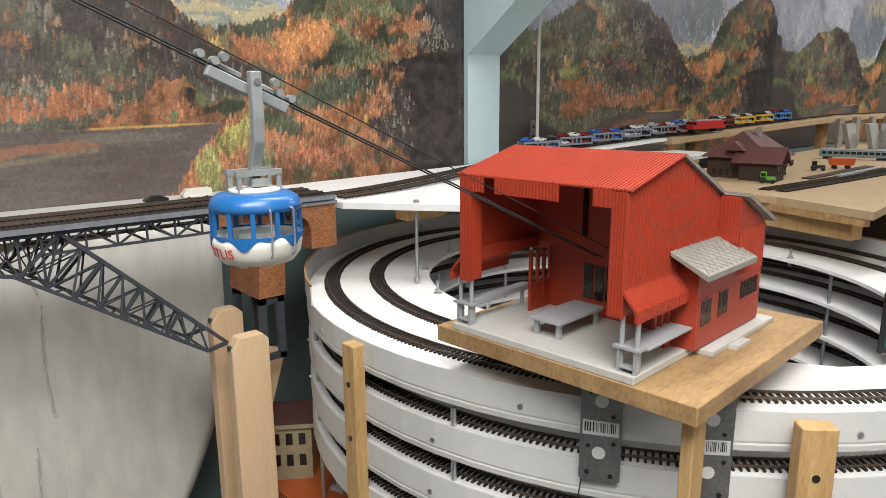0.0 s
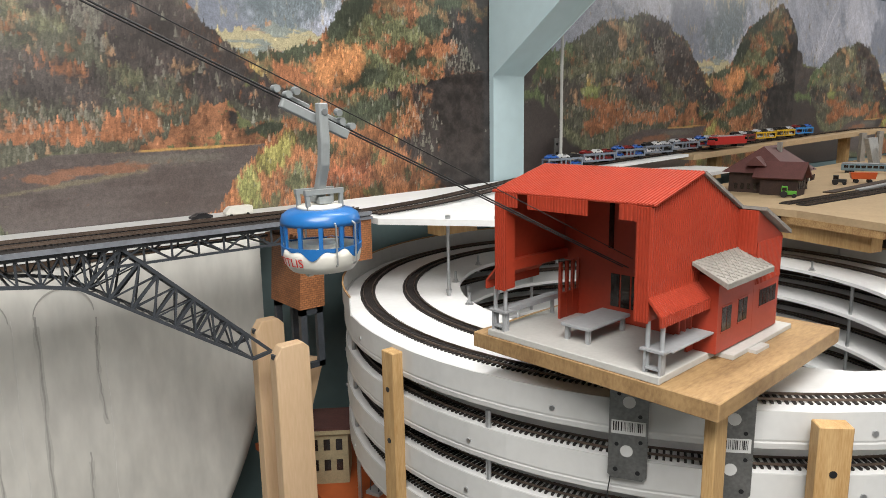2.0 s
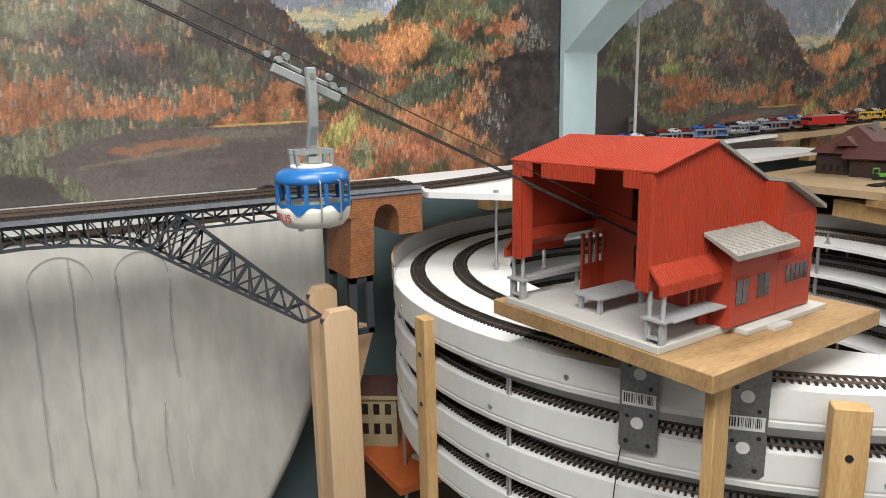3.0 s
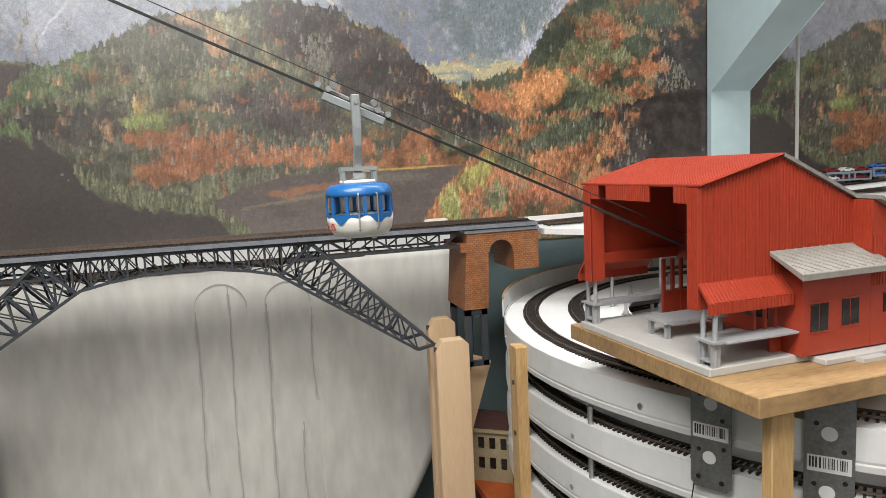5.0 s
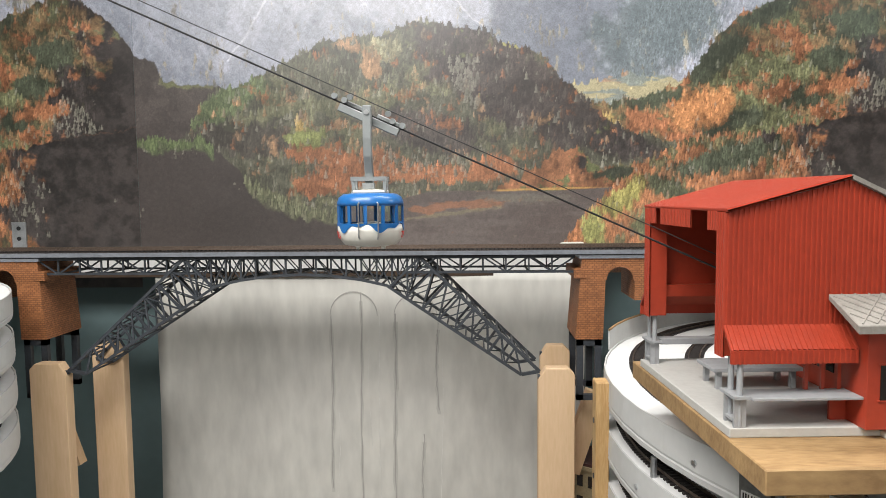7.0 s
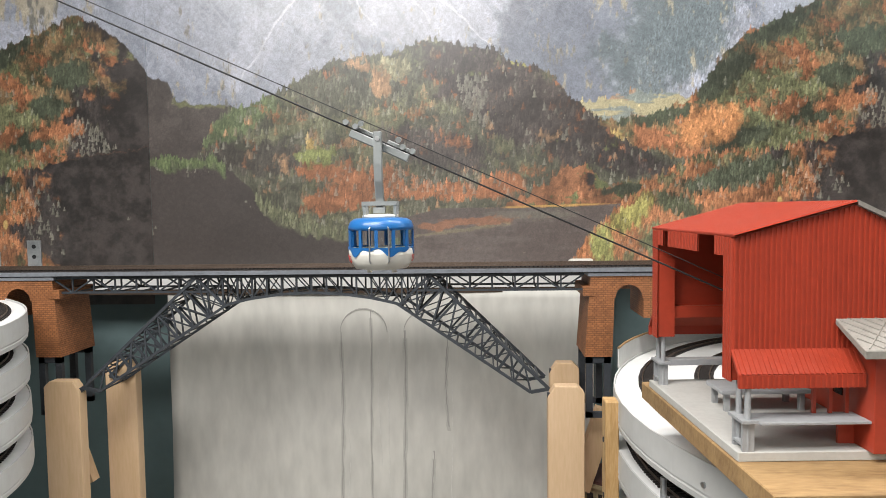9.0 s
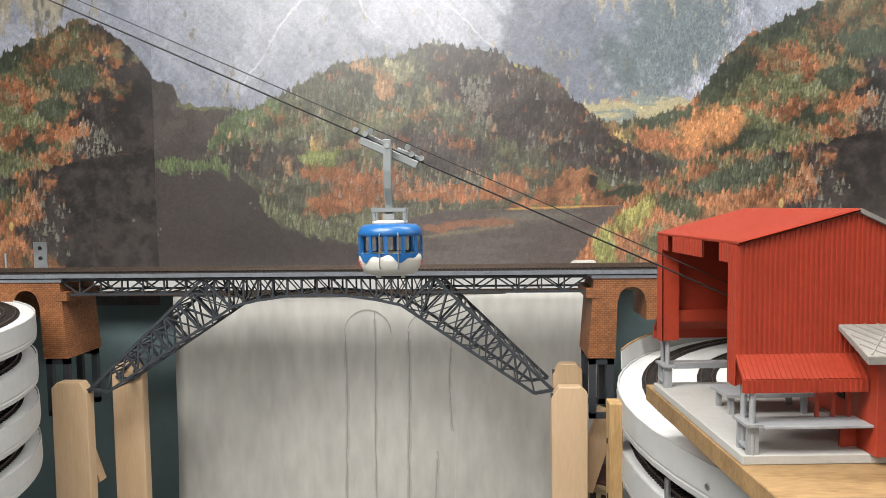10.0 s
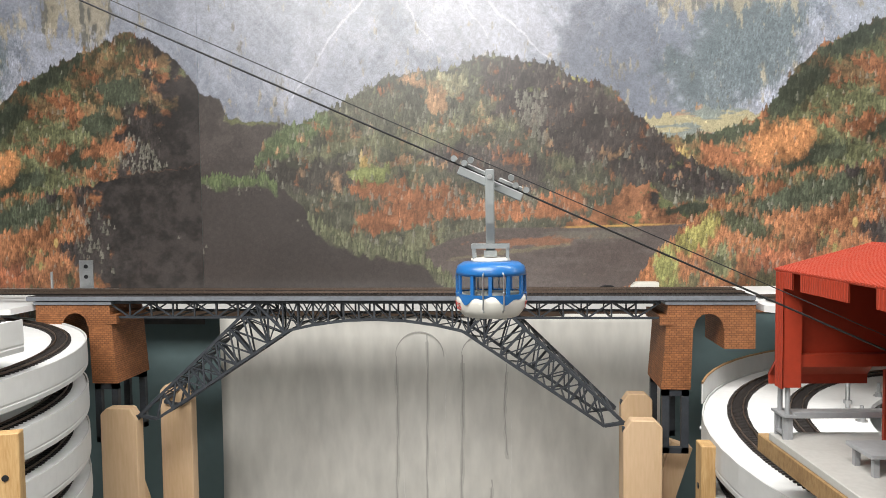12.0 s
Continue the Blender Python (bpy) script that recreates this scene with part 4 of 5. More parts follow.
for y in (FY, RY):
    xs = [-0.43, -0.31, -0.17, -0.12, -0.06, 0, 0.06, 0.12, 0.17, 0.31, 0.43]
    bm = bmesh.new()
    for a, b in zip(xs, xs[1:]):
        za, zb = chord_low(a), chord_low(b)
        beam(bm, (a, splay(y, za), za), (b, splay(y, zb), zb), 0.006, 0.005)
    part("arch_rib", bm, STEEL, bridge)
    member("top_chord", (-0.535, y, 1.3035), (0.535, y, 1.3035), 0.004, 0.005)
    for s in (-1, 1):
        member("arch_chord", (s * 0.235, y, 1.303), (s * 0.445, splay(y, 1.1), 1.103), 0.0055)
        member("foot", (s * 0.445, splay(y, 1.1), 1.103), (s * 0.465, splay(y, 1.085), 1.084), 0.006)
        member("foot", (s * 0.43, splay(y, 1.078), 1.078), (s * 0.465, splay(y, 1.085), 1.084), 0.006)
        member("lower_chord", (s * 0.2, y, 1.274), (s * 0.535, y, 1.274), 0.004)
        # arch web
        N = 8
        pu = [(s * (0.235 + 0.21 * i / N)) for i in range(N + 1)]
        pl = [(s * (0.175 + 0.255 * i / N)) for i in range(N + 1)]
        up = [Vector((x, splay(y, chord_up(x)), chord_up(x))) for x in pu]
        lo = [Vector((x, splay(y, chord_low(x)), chord_low(x))) for x in pl]
        for i in range(N):
            member("web_post", up[i], lo[i], 0.0035 if i % 2 else 0.0045)
            member("web_diagonal", up[i], lo[i + 1], 0.003)
            if i < N - 2:
                member("web_diagonal", lo[i], up[i + 1], 0.0022)
        # side girder web
        M = 7
        gx = [s * (0.225 + 0.31 * i / M) for i in range(M + 1)]
        for i in range(M):
            member("girder_post", (gx[i], y, 1.3035), (gx[i], y, 1.274), 0.003)
            a, b = (1.3035, 1.274) if i % 2 else (1.274, 1.3035)
            member("girder_diagonal", (gx[i], y, a), (gx[i + 1], y, b), 0.003)
    # spandrel posts and crosses
    K = 14
    sx = [-0.21 + 0.42 * i / K for i in range(K + 1)]
    for i, x in enumerate(sx):
        member("spandrel_post", (x, y, 1.3035), (x, y, chord_low(x)), 0.0035)
        if i < K:
            member("spandrel_brace", (x, y, 1.3035), (sx[i + 1], y, chord_low(sx[i + 1])), 0.0022)
            if abs(x) > 0.1:
                member("spandrel_brace", (sx[i + 1], y, 1.3035), (x, y, chord_low(x)), 0.0022)
for s in (-1, 1):
    for i in range(8):
        x = s * (0.235 + 0.21 * i / 7)
        z = chord_up(x)
        member("cross_beam", (x, splay(FY, z), z), (x, splay(RY, z), z), 0.0035)
        x2 = s * (0.18 + 0.25 * i / 7)
        z2 = chord_low(x2)
        member("cross_beam", (x2, splay(FY, z2), z2), (x2, splay(RY, z2), z2), 0.003)
        if i < 7:
            x3 = s * (0.235 + 0.21 * (i + 1) / 7)
            z3 = chord_up(x3)
            member("lateral_brace", (x, splay(FY, z), z), (x3, splay(RY, z3), z3), 0.0025)
            member("lateral_brace", (x, splay(RY, z), z), (x3, splay(FY, z3), z3), 0.0025)
            x4 = s * (0.18 + 0.25 * (i + 1) / 7)
            z4 = chord_low(x4)
            member("lateral_brace", (x2, splay(FY, z2), z2), (x4, splay(RY, z4), z4), 0.0025)
for i in range(9):
    x = -0.16 + 0.04 * i
    member("cross_beam", (x, FY, chord_low(x)), (x, RY, chord_low(x)), 0.003)
    member("lateral_brace", (x, FY if i % 2 else RY, chord_low(x)), (x + 0.04, RY if i % 2 else FY, chord_low(x + 0.04)), 0.0022)
for s in (-1, 1):
    for i in range(8):
        x = s * (0.225 + 0.31 * i / 7)
        member("cross_beam", (x, FY, 1.274), (x, RY, 1.274), 0.003)
for y in (1.078, 1.132):
    track("bridge_track", "brown double rail track crossing the bridge deck", [(-1.6 + 0.04 * i, y, 1.3165) for i in range(58)],
          near=lambda p: -0.35 < p.x < 0.7, group="bridge tracks")

BRICKMAT = shader("brick_relief", (0.42, 0.165, 0.06), 0.65, vary=0.18, scale=30)
nt = BRICKMAT.node_tree
bt = nt.nodes.new("ShaderNodeTexBrick")
bt.inputs["Scale"].default_value = 1.0
bt.inputs["Brick Width"].default_value, bt.inputs["Row Height"].default_value, bt.inputs["Mortar Size"].default_value = 0.0085, 0.0042, 0.0006
tcn = nt.nodes.new("ShaderNodeTexCoord")
spn = nt.nodes.new("ShaderNodeSeparateXYZ")
nt.links.new(tcn.outputs["Object"], spn.inputs[0])
adn = nt.nodes.new("ShaderNodeMath")
nt.links.new(spn.outputs[0], adn.inputs[0])
nt.links.new(spn.outputs[1], adn.inputs[1])
cbn = nt.nodes.new("ShaderNodeCombineXYZ")
nt.links.new(adn.outputs[0], cbn.inputs[0])
nt.links.new(spn.outputs[2], cbn.inputs[1])
nt.links.new(cbn.outputs[0], bt.inputs["Vector"])
bt.inputs["Color1"].default_value, bt.inputs["Color2"].default_value, bt.inputs["Mortar"].default_value = (1, 1, 1, 1), (0.72, 0.7, 0.68, 1), (0.5, 0.48, 0.45, 1)
mul = nt.nodes.new("ShaderNodeMix")
mul.data_type, mul.blend_type = "RGBA", "MULTIPLY"
mul.inputs[0].default_value = 1.0
pb = nt.nodes["Principled BSDF"]
nt.links.new(pb.inputs["Base Color"].links[0].from_socket, mul.inputs[6])
nt.links.new(bt.outputs["Color"], mul.inputs[7])
nt.links.new(mul.outputs[2], pb.inputs["Base Color"])
bpn = nt.nodes.new("ShaderNodeBump")
bpn.inputs["Strength"].default_value, bpn.inputs["Distance"].default_value = 0.8, 0.0012
bpn.invert = True
nt.links.new(bt.outputs["Fac"], bpn.inputs["Height"])
nt.links.new(bpn.outputs[0], nt.nodes["Principled BSDF"].inputs["Normal"])
for s in (-1, 1):
    pier = thing("brick_pier", "orange brick-patterned arched bridge pier", "bridge pier", "bridge piers")
    pier.location.x = -0.01 if s > 0 else 0.004
    top = 1.3
    arch = [(0.6175 + 0.0275 * math.cos(a), 1.258 + 0.0275 * math.sin(a)) for a in (math.pi * k / 12 for k in range(13))]
    outline = [(0.533, 1.143), (0.586, 1.143), (0.588, 1.2)] + arch[::-1] + [(0.645, 1.219), (0.70, 1.219), (0.70, top), (0.545, top)]
    bm = bmesh.new()
    prism(bm, [(s * x, z) for x, z in outline], "y", FY - 0.008, RY + 0.008)
    part("masonry", bm, BRICKMAT, pier)
    bm = bmesh.new()
    for k in range(12):
        a, b = arch[k], arch[k + 1]
        beam(bm, (s * a[0], FY - 0.008, a[1]), (s * b[0], FY - 0.008, b[1]), 0.002, 0.004)
    part("arch_ring", bm, BRICKMAT, pier)
    solid("corbel", BRICKMAT, (min(s * 0.53, s * 0.552), max(s * 0.53, s * 0.552), FY - 0.01, RY + 0.01, 1.262, 1.28), parent=pier)
    solid("coping", DECKGREY, (min(s * 0.54, s * 0.702), max(s * 0.54, s * 0.702), FY - 0.011, RY + 0.011, top, 1.306), parent=pier)
    for y in (FY - 0.004, RY - 0.006):
        xa, xb = (min(s * 0.536, s * 0.584), max(s * 0.536, s * 0.584))
        solid("steel_leg", STEEL, (xa, xa + 0.013, y, y + 0.01, 1.022, 1.143), (xb - 0.013, xb, y, y + 0.01, 1.022, 1.143), (xa, xb, y, y + 0.01, 1.022, 1.033), (xa, xb, y, y + 0.01, 1.13, 1.143), parent=pier, label="dark grey slotted leg")
    bm = bmesh.new()
    beam(bm, (s * 0.573, 1.1, 1.024), (s * 0.52, 1.1, 0.86), 0.04, 0.025, (0, 1, 0))
    tagged(part("timber_brace", bm, BEECH), "slanting timber brace under the bridge pier", "brace", "pier braces")
    for y, x0, x1, zt in (((1.0, 0.448, 0.517, 1.096), (1.11, 0.462, 0.522, 1.116)) if s > 0 else ((1.015, 0.478, 0.552, 1.1), (1.13, 0.422, 0.49, 1.118))):
        th = thing("timber_post", "plywood post with clipped corners propping the bridge arch", "post", "arch posts")
        bm = bmesh.new()
        prism(bm, [(s * x0, 0.55), (s * x1, 0.55), (s * x1, zt - 0.012), (s * (x1 - 0.012), zt), (s * (x0 + 0.014), zt), (s * x0, zt - 0.022)], "y", y, y + 0.026)
        part("plank", bm, BEECH, th, bevel=0.0015)
        bm = bmesh.new()
        beam(bm, (s * x0, y + 0.013, zt - 0.02), (s * (x0 + 0.015), y + 0.013, zt - 0.02), 0.012, 0.01)
        part("bearing", bm, STEEL, th)
    base = solid("post_base", BEECH, (min(s * 0.40, s * 0.56), max(s * 0.40, s * 0.56), 0.98, 1.17, 0.0, 0.55))
    tagged(base, "timber block carrying the arch posts", "block", "arch post blocks")

# ---- ledge, dam and back of the layout ----
ledge = thing("ledge", "white painted ledge along the wall behind the bridge", "ledge")
solid("ledge_top", WHITEPLA, (-1.9, 0.78, 1.355, WALL_Y - 0.004, 1.276, 1.286), parent=ledge)
solid("ledge_front", WHITEPLA, (-0.75, 0.62, 1.35, 1.356, 1.245, 1.288), parent=ledge)
solid("ledge_rail", CARCASS, (-0.72, 0.62, 1.352, 1.40, 1.232, 1.245), parent=ledge, label="dark timber batten")
DAMMAT = shader("grey_painted_card", (0.66, 0.645, 0.595), 0.7, colour2=(0.5, 0.49, 0.455), scale=3.5, stretch=(1.7, 1.7, 0.55), bump=0.08, bump_scale=14)
dam = thing("dam_panel", "grey painted card dam wall with drawn arches and drip stains", "panel")
NX, NZ = 40, 40


def dam_y(x, z):
    return 1.36 + 0.006 * math.sin(5 * (x + 0.43) / 1.035) + 0.004 * math.sin(9 * z)


bm = bmesh.new()
front, back = [], []
for j in range(NZ + 1):
    z = 0.42 + (1.238 - 0.42) * j / NZ
    xr = 0.59 - 0.12 * max(0.0, (0.95 - z) / 0.33) ** 1.6
    xl = -0.452 - 0.01 * (1.238 - z)
    xs = [xl + (xr - xl) * i / NX for i in range(NX + 1)]
    front.append([bm.verts.new((x, dam_y(x, z), z)) for x in xs])
    back.append([bm.verts.new((x, dam_y(x, z) + 0.004, z)) for x in xs])
for j in range(NZ):
    for i in range(NX):
        bm.faces.new((front[j][i], front[j][i + 1], front[j + 1][i + 1], front[j + 1][i]))
        bm.faces.new((back[j][i], back[j + 1][i], back[j + 1][i + 1], back[j][i + 1]))
    for i in (0, NX):
        bm.faces.new((front[j][i], front[j + 1][i], back[j + 1][i], back[j][i]))
for j in (0, NZ):
    for i in range(NX):
        bm.faces.new((front[j][i], front[j][i + 1], back[j][i + 1], back[j][i]))
part("sheet", bm, DAMMAT, dam, smooth=True)
GROOVE = shader("dark_drip_stain", (0.4, 0.39, 0.36), 0.8, vary=0.08, scale=80)
SOFT = shader("faint_drip_stain", (0.53, 0.52, 0.48), 0.8, vary=0.06, scale=40)
PALE = shader("pale_drip_stain", (0.7, 0.69, 0.65), 0.8, vary=0.1, scale=80)


def drip(x, z0, z1, w, mat, wob, lift=0.0008):
    bm = bmesh.new()
    last = None
    n = 14
    for i in range(n + 1):
        z = z0 + (z1 - z0) * i / n
        xx = x + 0.003 * math.sin(wob + 5 * i / n) + 0.0012 * math.sin(wob * 3 + 2.3 * i)
        ww = w * (0.45 + 0.55 * abs(math.sin(wob + i * 0.9)))
        row = [bm.verts.new((q, dam_y(q, z) - lift, z)) for q in (xx - ww, xx + ww)]
        back = [bm.verts.new((q, dam_y(q, z) + 0.001, z)) for q in (xx - ww, xx + ww)]
        if last:
            bm.faces.new((last[0], last[1], row[1], row[0]))
            bm.faces.new((last[0], row[0], back[0], last[2]))
            bm.faces.new((last[1], last[3], back[1], row[1]))
        last = row + back
    part("drip_stain", bm, mat, dam)


for cx, w in ((0.034, 0.058), (0.185, 0.052)):
    bm = bmesh.new()
    pts = [(cx + w * math.cos(a), 1.135 + w * math.sin(a)) for a in (math.pi * k / 18 for k in range(19))]
    for k, (a, b) in enumerate(zip(pts, pts[1:])):
        t = 0.0008 + 0.003 * max(0, math.sin(math.pi * k / 18 + 0.2))
        beam(bm, (a[0], dam_y(*a), a[1]), (b[0], dam_y(*b), b[1]), 0.003, t)
    part("arch_groove", bm, GROOVE, dam)
for x, z0, z1, w, m, k in ((-0.024, 1.135, 0.7, 0.0022, GROOVE, 0.3), (0.05, 1.19, 0.66, 0.0016, GROOVE, 1.2), (0.094, 1.14, 0.64, 0.0012, PALE, 2.0), (0.133, 1.14, 0.66, 0.0024, GROOVE, 0.9),
                           (0.237, 1.12, 0.9, 0.0018, GROOVE, 2.2), (0.247, 1.03, 0.64, 0.0012, PALE, 0.5), (0.2, 0.84, 0.64, 0.0022, GROOVE, 1.9), (0.07, 1.1, 0.8, 0.0008, PALE, 2.7), (-0.01, 0.9, 0.65, 0.001, PALE, 0.1)):
    drip(x, z0, z1, w * 0.8, m, k)
    if m is GROOVE:
        drip(x, z0 - 0.02, z1 - 0.01, w * 2.6, SOFT, k, 0.0005)


def white_van(x, y, z, ang):
    th = thing("white_van", "small white model camper van on the ledge", "toy van")
    th.matrix_basis = pose(x, y, z, 0, 0, ang)
    bm = bmesh.new()
    prism(bm, [(-0.031, 0.004), (0.031, 0.004), (0.032, 0.011), (0.029, 0.0125), (0.024, 0.02), (0.018, 0.0225), (-0.029, 0.0225), (-0.0315, 0.02)], "y", -0.0105, 0.0105)
    part("body", bm, IVORY, th, bevel=0.0012)
    for a in (-0.022, -0.006, 0.01):
        solid("window", BLACK, (a, a + 0.009, -0.0108, -0.0102, 0.013, 0.0185), parent=th)
    for wx in (-0.019, 0.02):
        for wy in (-0.009, 0.009):
            bm = bmesh.new()
            rod(bm, (wx, wy - 0.0015, 0.0035), (wx, wy + 0.0015, 0.0035), 0.0035, 14)
            part("wheel", bm, BLACK, th)
    return th


white_van(0.56, 1.385, 1.286, 180)


def toy_car(col, name="toy_car", label="tiny model car loaded on a transporter wagon"):
    th = thing(name, label, "toy car", "model cars")
    bm = bmesh.new()
    prism(bm, [(-0.0235, 0.003), (0.0235, 0.003), (0.024, 0.0075), (0.013, 0.0095), (0.007, 0.0145), (-0.009, 0.0148), (-0.016, 0.0098), (-0.0235, 0.0088)], "y", -0.0098, 0.0098)
    part("body", bm, col, th, bevel=0.001)
    solid("window", BLACK, (-0.008, 0.006, -0.0101, 0.0101, 0.0105, 0.0138), parent=th)
    for wx in (-0.0145, 0.0145):
        bm = bmesh.new()
        rod(bm, (wx, -0.0102, 0.0032), (wx, 0.0102, 0.0032), 0.0033, 10)
        part("wheel", bm, BLACK, th)
    return th


def paint(name, c):
    return shader(name, c, 0.3, vary=0.03)


CARS = [toy_car(paint("car_" + n, c)) for n, c in (("silver", (0.5, 0.52, 0.55)), ("white", (0.75, 0.75, 0.75)), ("blue", (0.04, 0.14, 0.5)), ("maroon", (0.22, 0.02, 0.02)), ("black", (0.02, 0.02, 0.022)))]
dark_car = copy_thing(CARS[4], pose(0.475, 1.385, 1.286, 0, 0, 180))
tagged(dark_car, "dark green model car parked behind the van", "toy car")

# ---- white approach board and pine battens ----
board_n = thing("approach_board", "white painted board carrying the track off the bridge", "board")
bm = bmesh.new()
prism(bm, [(0.702, 1.035), (0.85, 0.845), (1.15, 0.95), (1.75, 1.06), (2.32, 1.13), (2.32, 1.3), (1.7, 1.45), (0.702, 1.35)], "z", 1.288, 1.3)
part("sheet", bm, WHITEBED, board_n)
solid("under_block", PINE, (0.80, 0.90, 0.96, 1.0, 1.262, 1.288), parent=board_n)
for x, y in ((0.80, 0.935), (0.862, 0.86), (1.2, 1.0)):
    bm = bmesh.new()
    rod(bm, (x, y, 1.14), (x, y, 1.292), 0.0035, 10)
    part("threaded_rod", bm, ZINC, board_n)
    bm = bmesh.new()
    rod(bm, (x, y, 1.3), (x, y, 1.306), 0.006, 6)
    part("nut", bm, ZINC, board_n)
    bm = bmesh.new()
    rod(bm, (x, y, 1.15), (x, y, 1.156), 0.0065, 6)
    part("nut", bm, ZINC, board_n)
board_w = solid("approach_board", WHITEBED, (-1.9, -0.702, 0.98, 1.35, 1.288, 1.3))
tagged(board_w, "white painted board carrying the track beyond the bridge", "board")
for y, y2 in ((1.078, 1.33), (1.132, 1.385)):
    pts = []
    for i in range(41):
        f = i / 40
        x = 0.70 + 1.0 * f
        pts.append((x, y + (y2 - y) * (f * f * (3 - 2 * f)), 1.3012 + 0.012 * f + (0.0153 if f < 0.001 else 0)))
    track("approach_track", "brown double rail track curving off the bridge", pts[1:], group="approach tracks")


def batten(x, y, ztop, w, d, ang, screws):
    th = thing("pine_batten", "pine batten screwed upright to the helix", "post", "helix battens")
    th.matrix_basis = pose(x, y, 0, 0, 0, ang)
    solid("plank", PINE, (-w / 2, w / 2, -d / 2, d / 2, 0.0, ztop), parent=th, bevel=0.0012)
    for z in screws:
        bm = bmesh.new()
        rod(bm, (0, -d / 2 - 0.0012, z), (0, -d / 2 + 0.001, z), 0.0042, 12)
        part("screw", bm, BLACK, th)


batten(0.517, 0.735, 1.146, 0.03, 0.02, -90, (1.085, 1.0))
batten(0.715, 0.178, 1.16, 0.037, 0.022, -45, (1.105, 1.02))
batten(-0.402, 0.575, 1.197, 0.034, 0.02, 20, (1.14, 1.03))
wire = bmesh.new()
for a, b in zip([(0.59, 0.38, 1.2), (0.588, 0.378, 1.14), (0.592, 0.375, 1.09), (0.585, 0.378, 1.04), (0.575, 0.385, 0.9)], [(0.588, 0.378, 1.14), (0.592, 0.375, 1.09), (0.585, 0.378, 1.04), (0.575, 0.385, 0.9), (0.58, 0.39, 0.8)]):
    rod(wire, a, b, 0.0008, 6)
tagged(part("wire", wire, CABLE), "thin black wire hanging past the steel plate", "wire")

# angle bracket on the left ledge
br = thing("angle_bracket", "galvanised angle bracket with two slots", "bracket")
solid("plate", ZINC, (-0.79, -0.755, 1.33, 1.333, 1.3, 1.37), (-0.80, -0.745, 1.29, 1.333, 1.3, 1.303), parent=br)
for z in (1.33, 1.355):
    bm = bmesh.new()
    rod(bm, (-0.7725, 1.3285, z), (-0.7725, 1.3305, z), 0.005, 14)
    part("hole", bm, BLACK, br)
bm = bmesh.new()
rod(bm, (-0.84, 1.3, 1.3), (-0.84, 1.3, 1.345), 0.003, 8)
tagged(part("stud", bm, ZINC), "zinc threaded stud in the ledge board", "bolt")

# ---- pole, wall strip and low clutter ----
bm = bmesh.new()
rod(bm, (1.672, 1.40, 1.3), (1.668, 1.40, 2.75), 0.005, 10)
tagged(part("pole", bm, SLABGREY), "thin grey upright pole beside the pillar", "pole")
strip = thing("perforated_strip", "perforated steel strip standing by the wall", "bracket")
solid("strip", PLATE, (1.70, 1.725, 1.452, 1.455, 1.29, 1.42), parent=strip)
for z in (1.34, 1.37, 1.4):
    bm = bmesh.new()
    rod(bm, (1.7125, 1.450, z), (1.7125, 1.453, z), 0.005, 10)
    part("hole", bm, BLACK, strip)
rock = bmesh.new()
prism(rock, [(1.74, 1.3), (1.82, 1.3), (1.81, 1.34), (1.79, 1.365), (1.765, 1.37), (1.75, 1.345)], "y", 1.42, 1.435)
tagged(part("rock_cutout", rock, shader("beige_card", (0.5, 0.42, 0.3), 0.8)), "beige rock-shaped cutout by the wall", "cutout")
bush = bmesh.new()
random.seed(3)
for k in range(60):
    c = Vector((1.93 + random.gauss(0, 0.02), 1.42 + random.gauss(0, 0.006), 1.325 + abs(random.gauss(0, 0.014))))
    bmesh.ops.create_icosphere(bush, subdivisions=1, radius=0.005 + 0.004 * random.random(), matrix=Matrix.Translation(c))
tagged(part("bush", bush, shader("bush_green", (0.03, 0.07, 0.03), 0.8)), "small dark green model bush", "bush")

low = thing("low_board", "orange-red painted board below the helix", "board")
ORANGE = shader("orange_board", (0.4, 0.09, 0.02), 0.6, vary=0.12, scale=8)
solid("sheet", ORANGE, (0.545, 0.95, 0.9, 1.35, 0.735, 0.75), parent=low)
solid("trestle", CARCASS, (0.5, 1.0, 1.1, 1.14, 0.0, 0.735), parent=low)
old = thing("old_house", "beige model town house with a brown flat roof", "model building")
old.matrix_basis = pose(0.60, 1.12, 0.75, 0, 0, -35)
FACADE = shader("beige_facade", (0.36, 0.3, 0.18), 0.7, vary=0.15, scale=50)
BROWNROOF = shader("brown_roof", (0.09, 0.035, 0.03), 0.7, vary=0.2, scale=40)
solid("wall", FACADE, (-0.055, 0.055, -0.045, 0.045, 0, 0.115), parent=old)
solid("roof", BROWNROOF, (-0.06, 0.06, -0.05, 0.05, 0.12, 0.126), parent=old)
solid("cornice", FACADE, (-0.062, 0.062, -0.052, 0.052, 0.112, 0.12), parent=old)
for side in (0, 1):
    for row in (0, 1):
        for k in range(4):
            a = -0.045 + k * 0.025
            z = 0.03 + row * 0.045
            if side == 0:
                solid("window", PANE, (a, a + 0.013, -0.0462, -0.0448, z, z + 0.024), parent=old)
            else:
                solid("window", PANE, (-0.0562, -0.0548, a * 0.8, a * 0.8 + 0.011, z, z + 0.024), parent=old)
mast = thing("lattice_mast", "small dark lattice mast on a grey base", "mast")
mast.matrix_basis = pose(0.645, 0.985, 0.75, 0, 0, 20)
solid("base", GREYPLA, (-0.02, 0.02, -0.016, 0.016, 0, 0.006), parent=mast)
for sx in (-1, 1):
    for sy in (-1, 1):
        bm = bmesh.new()
        beam(bm, (sx * 0.012, sy * 0.01, 0.006), (sx * 0.004, sy * 0.004, 0.13), 0.0016)
        part("leg", bm, STEEL, mast)
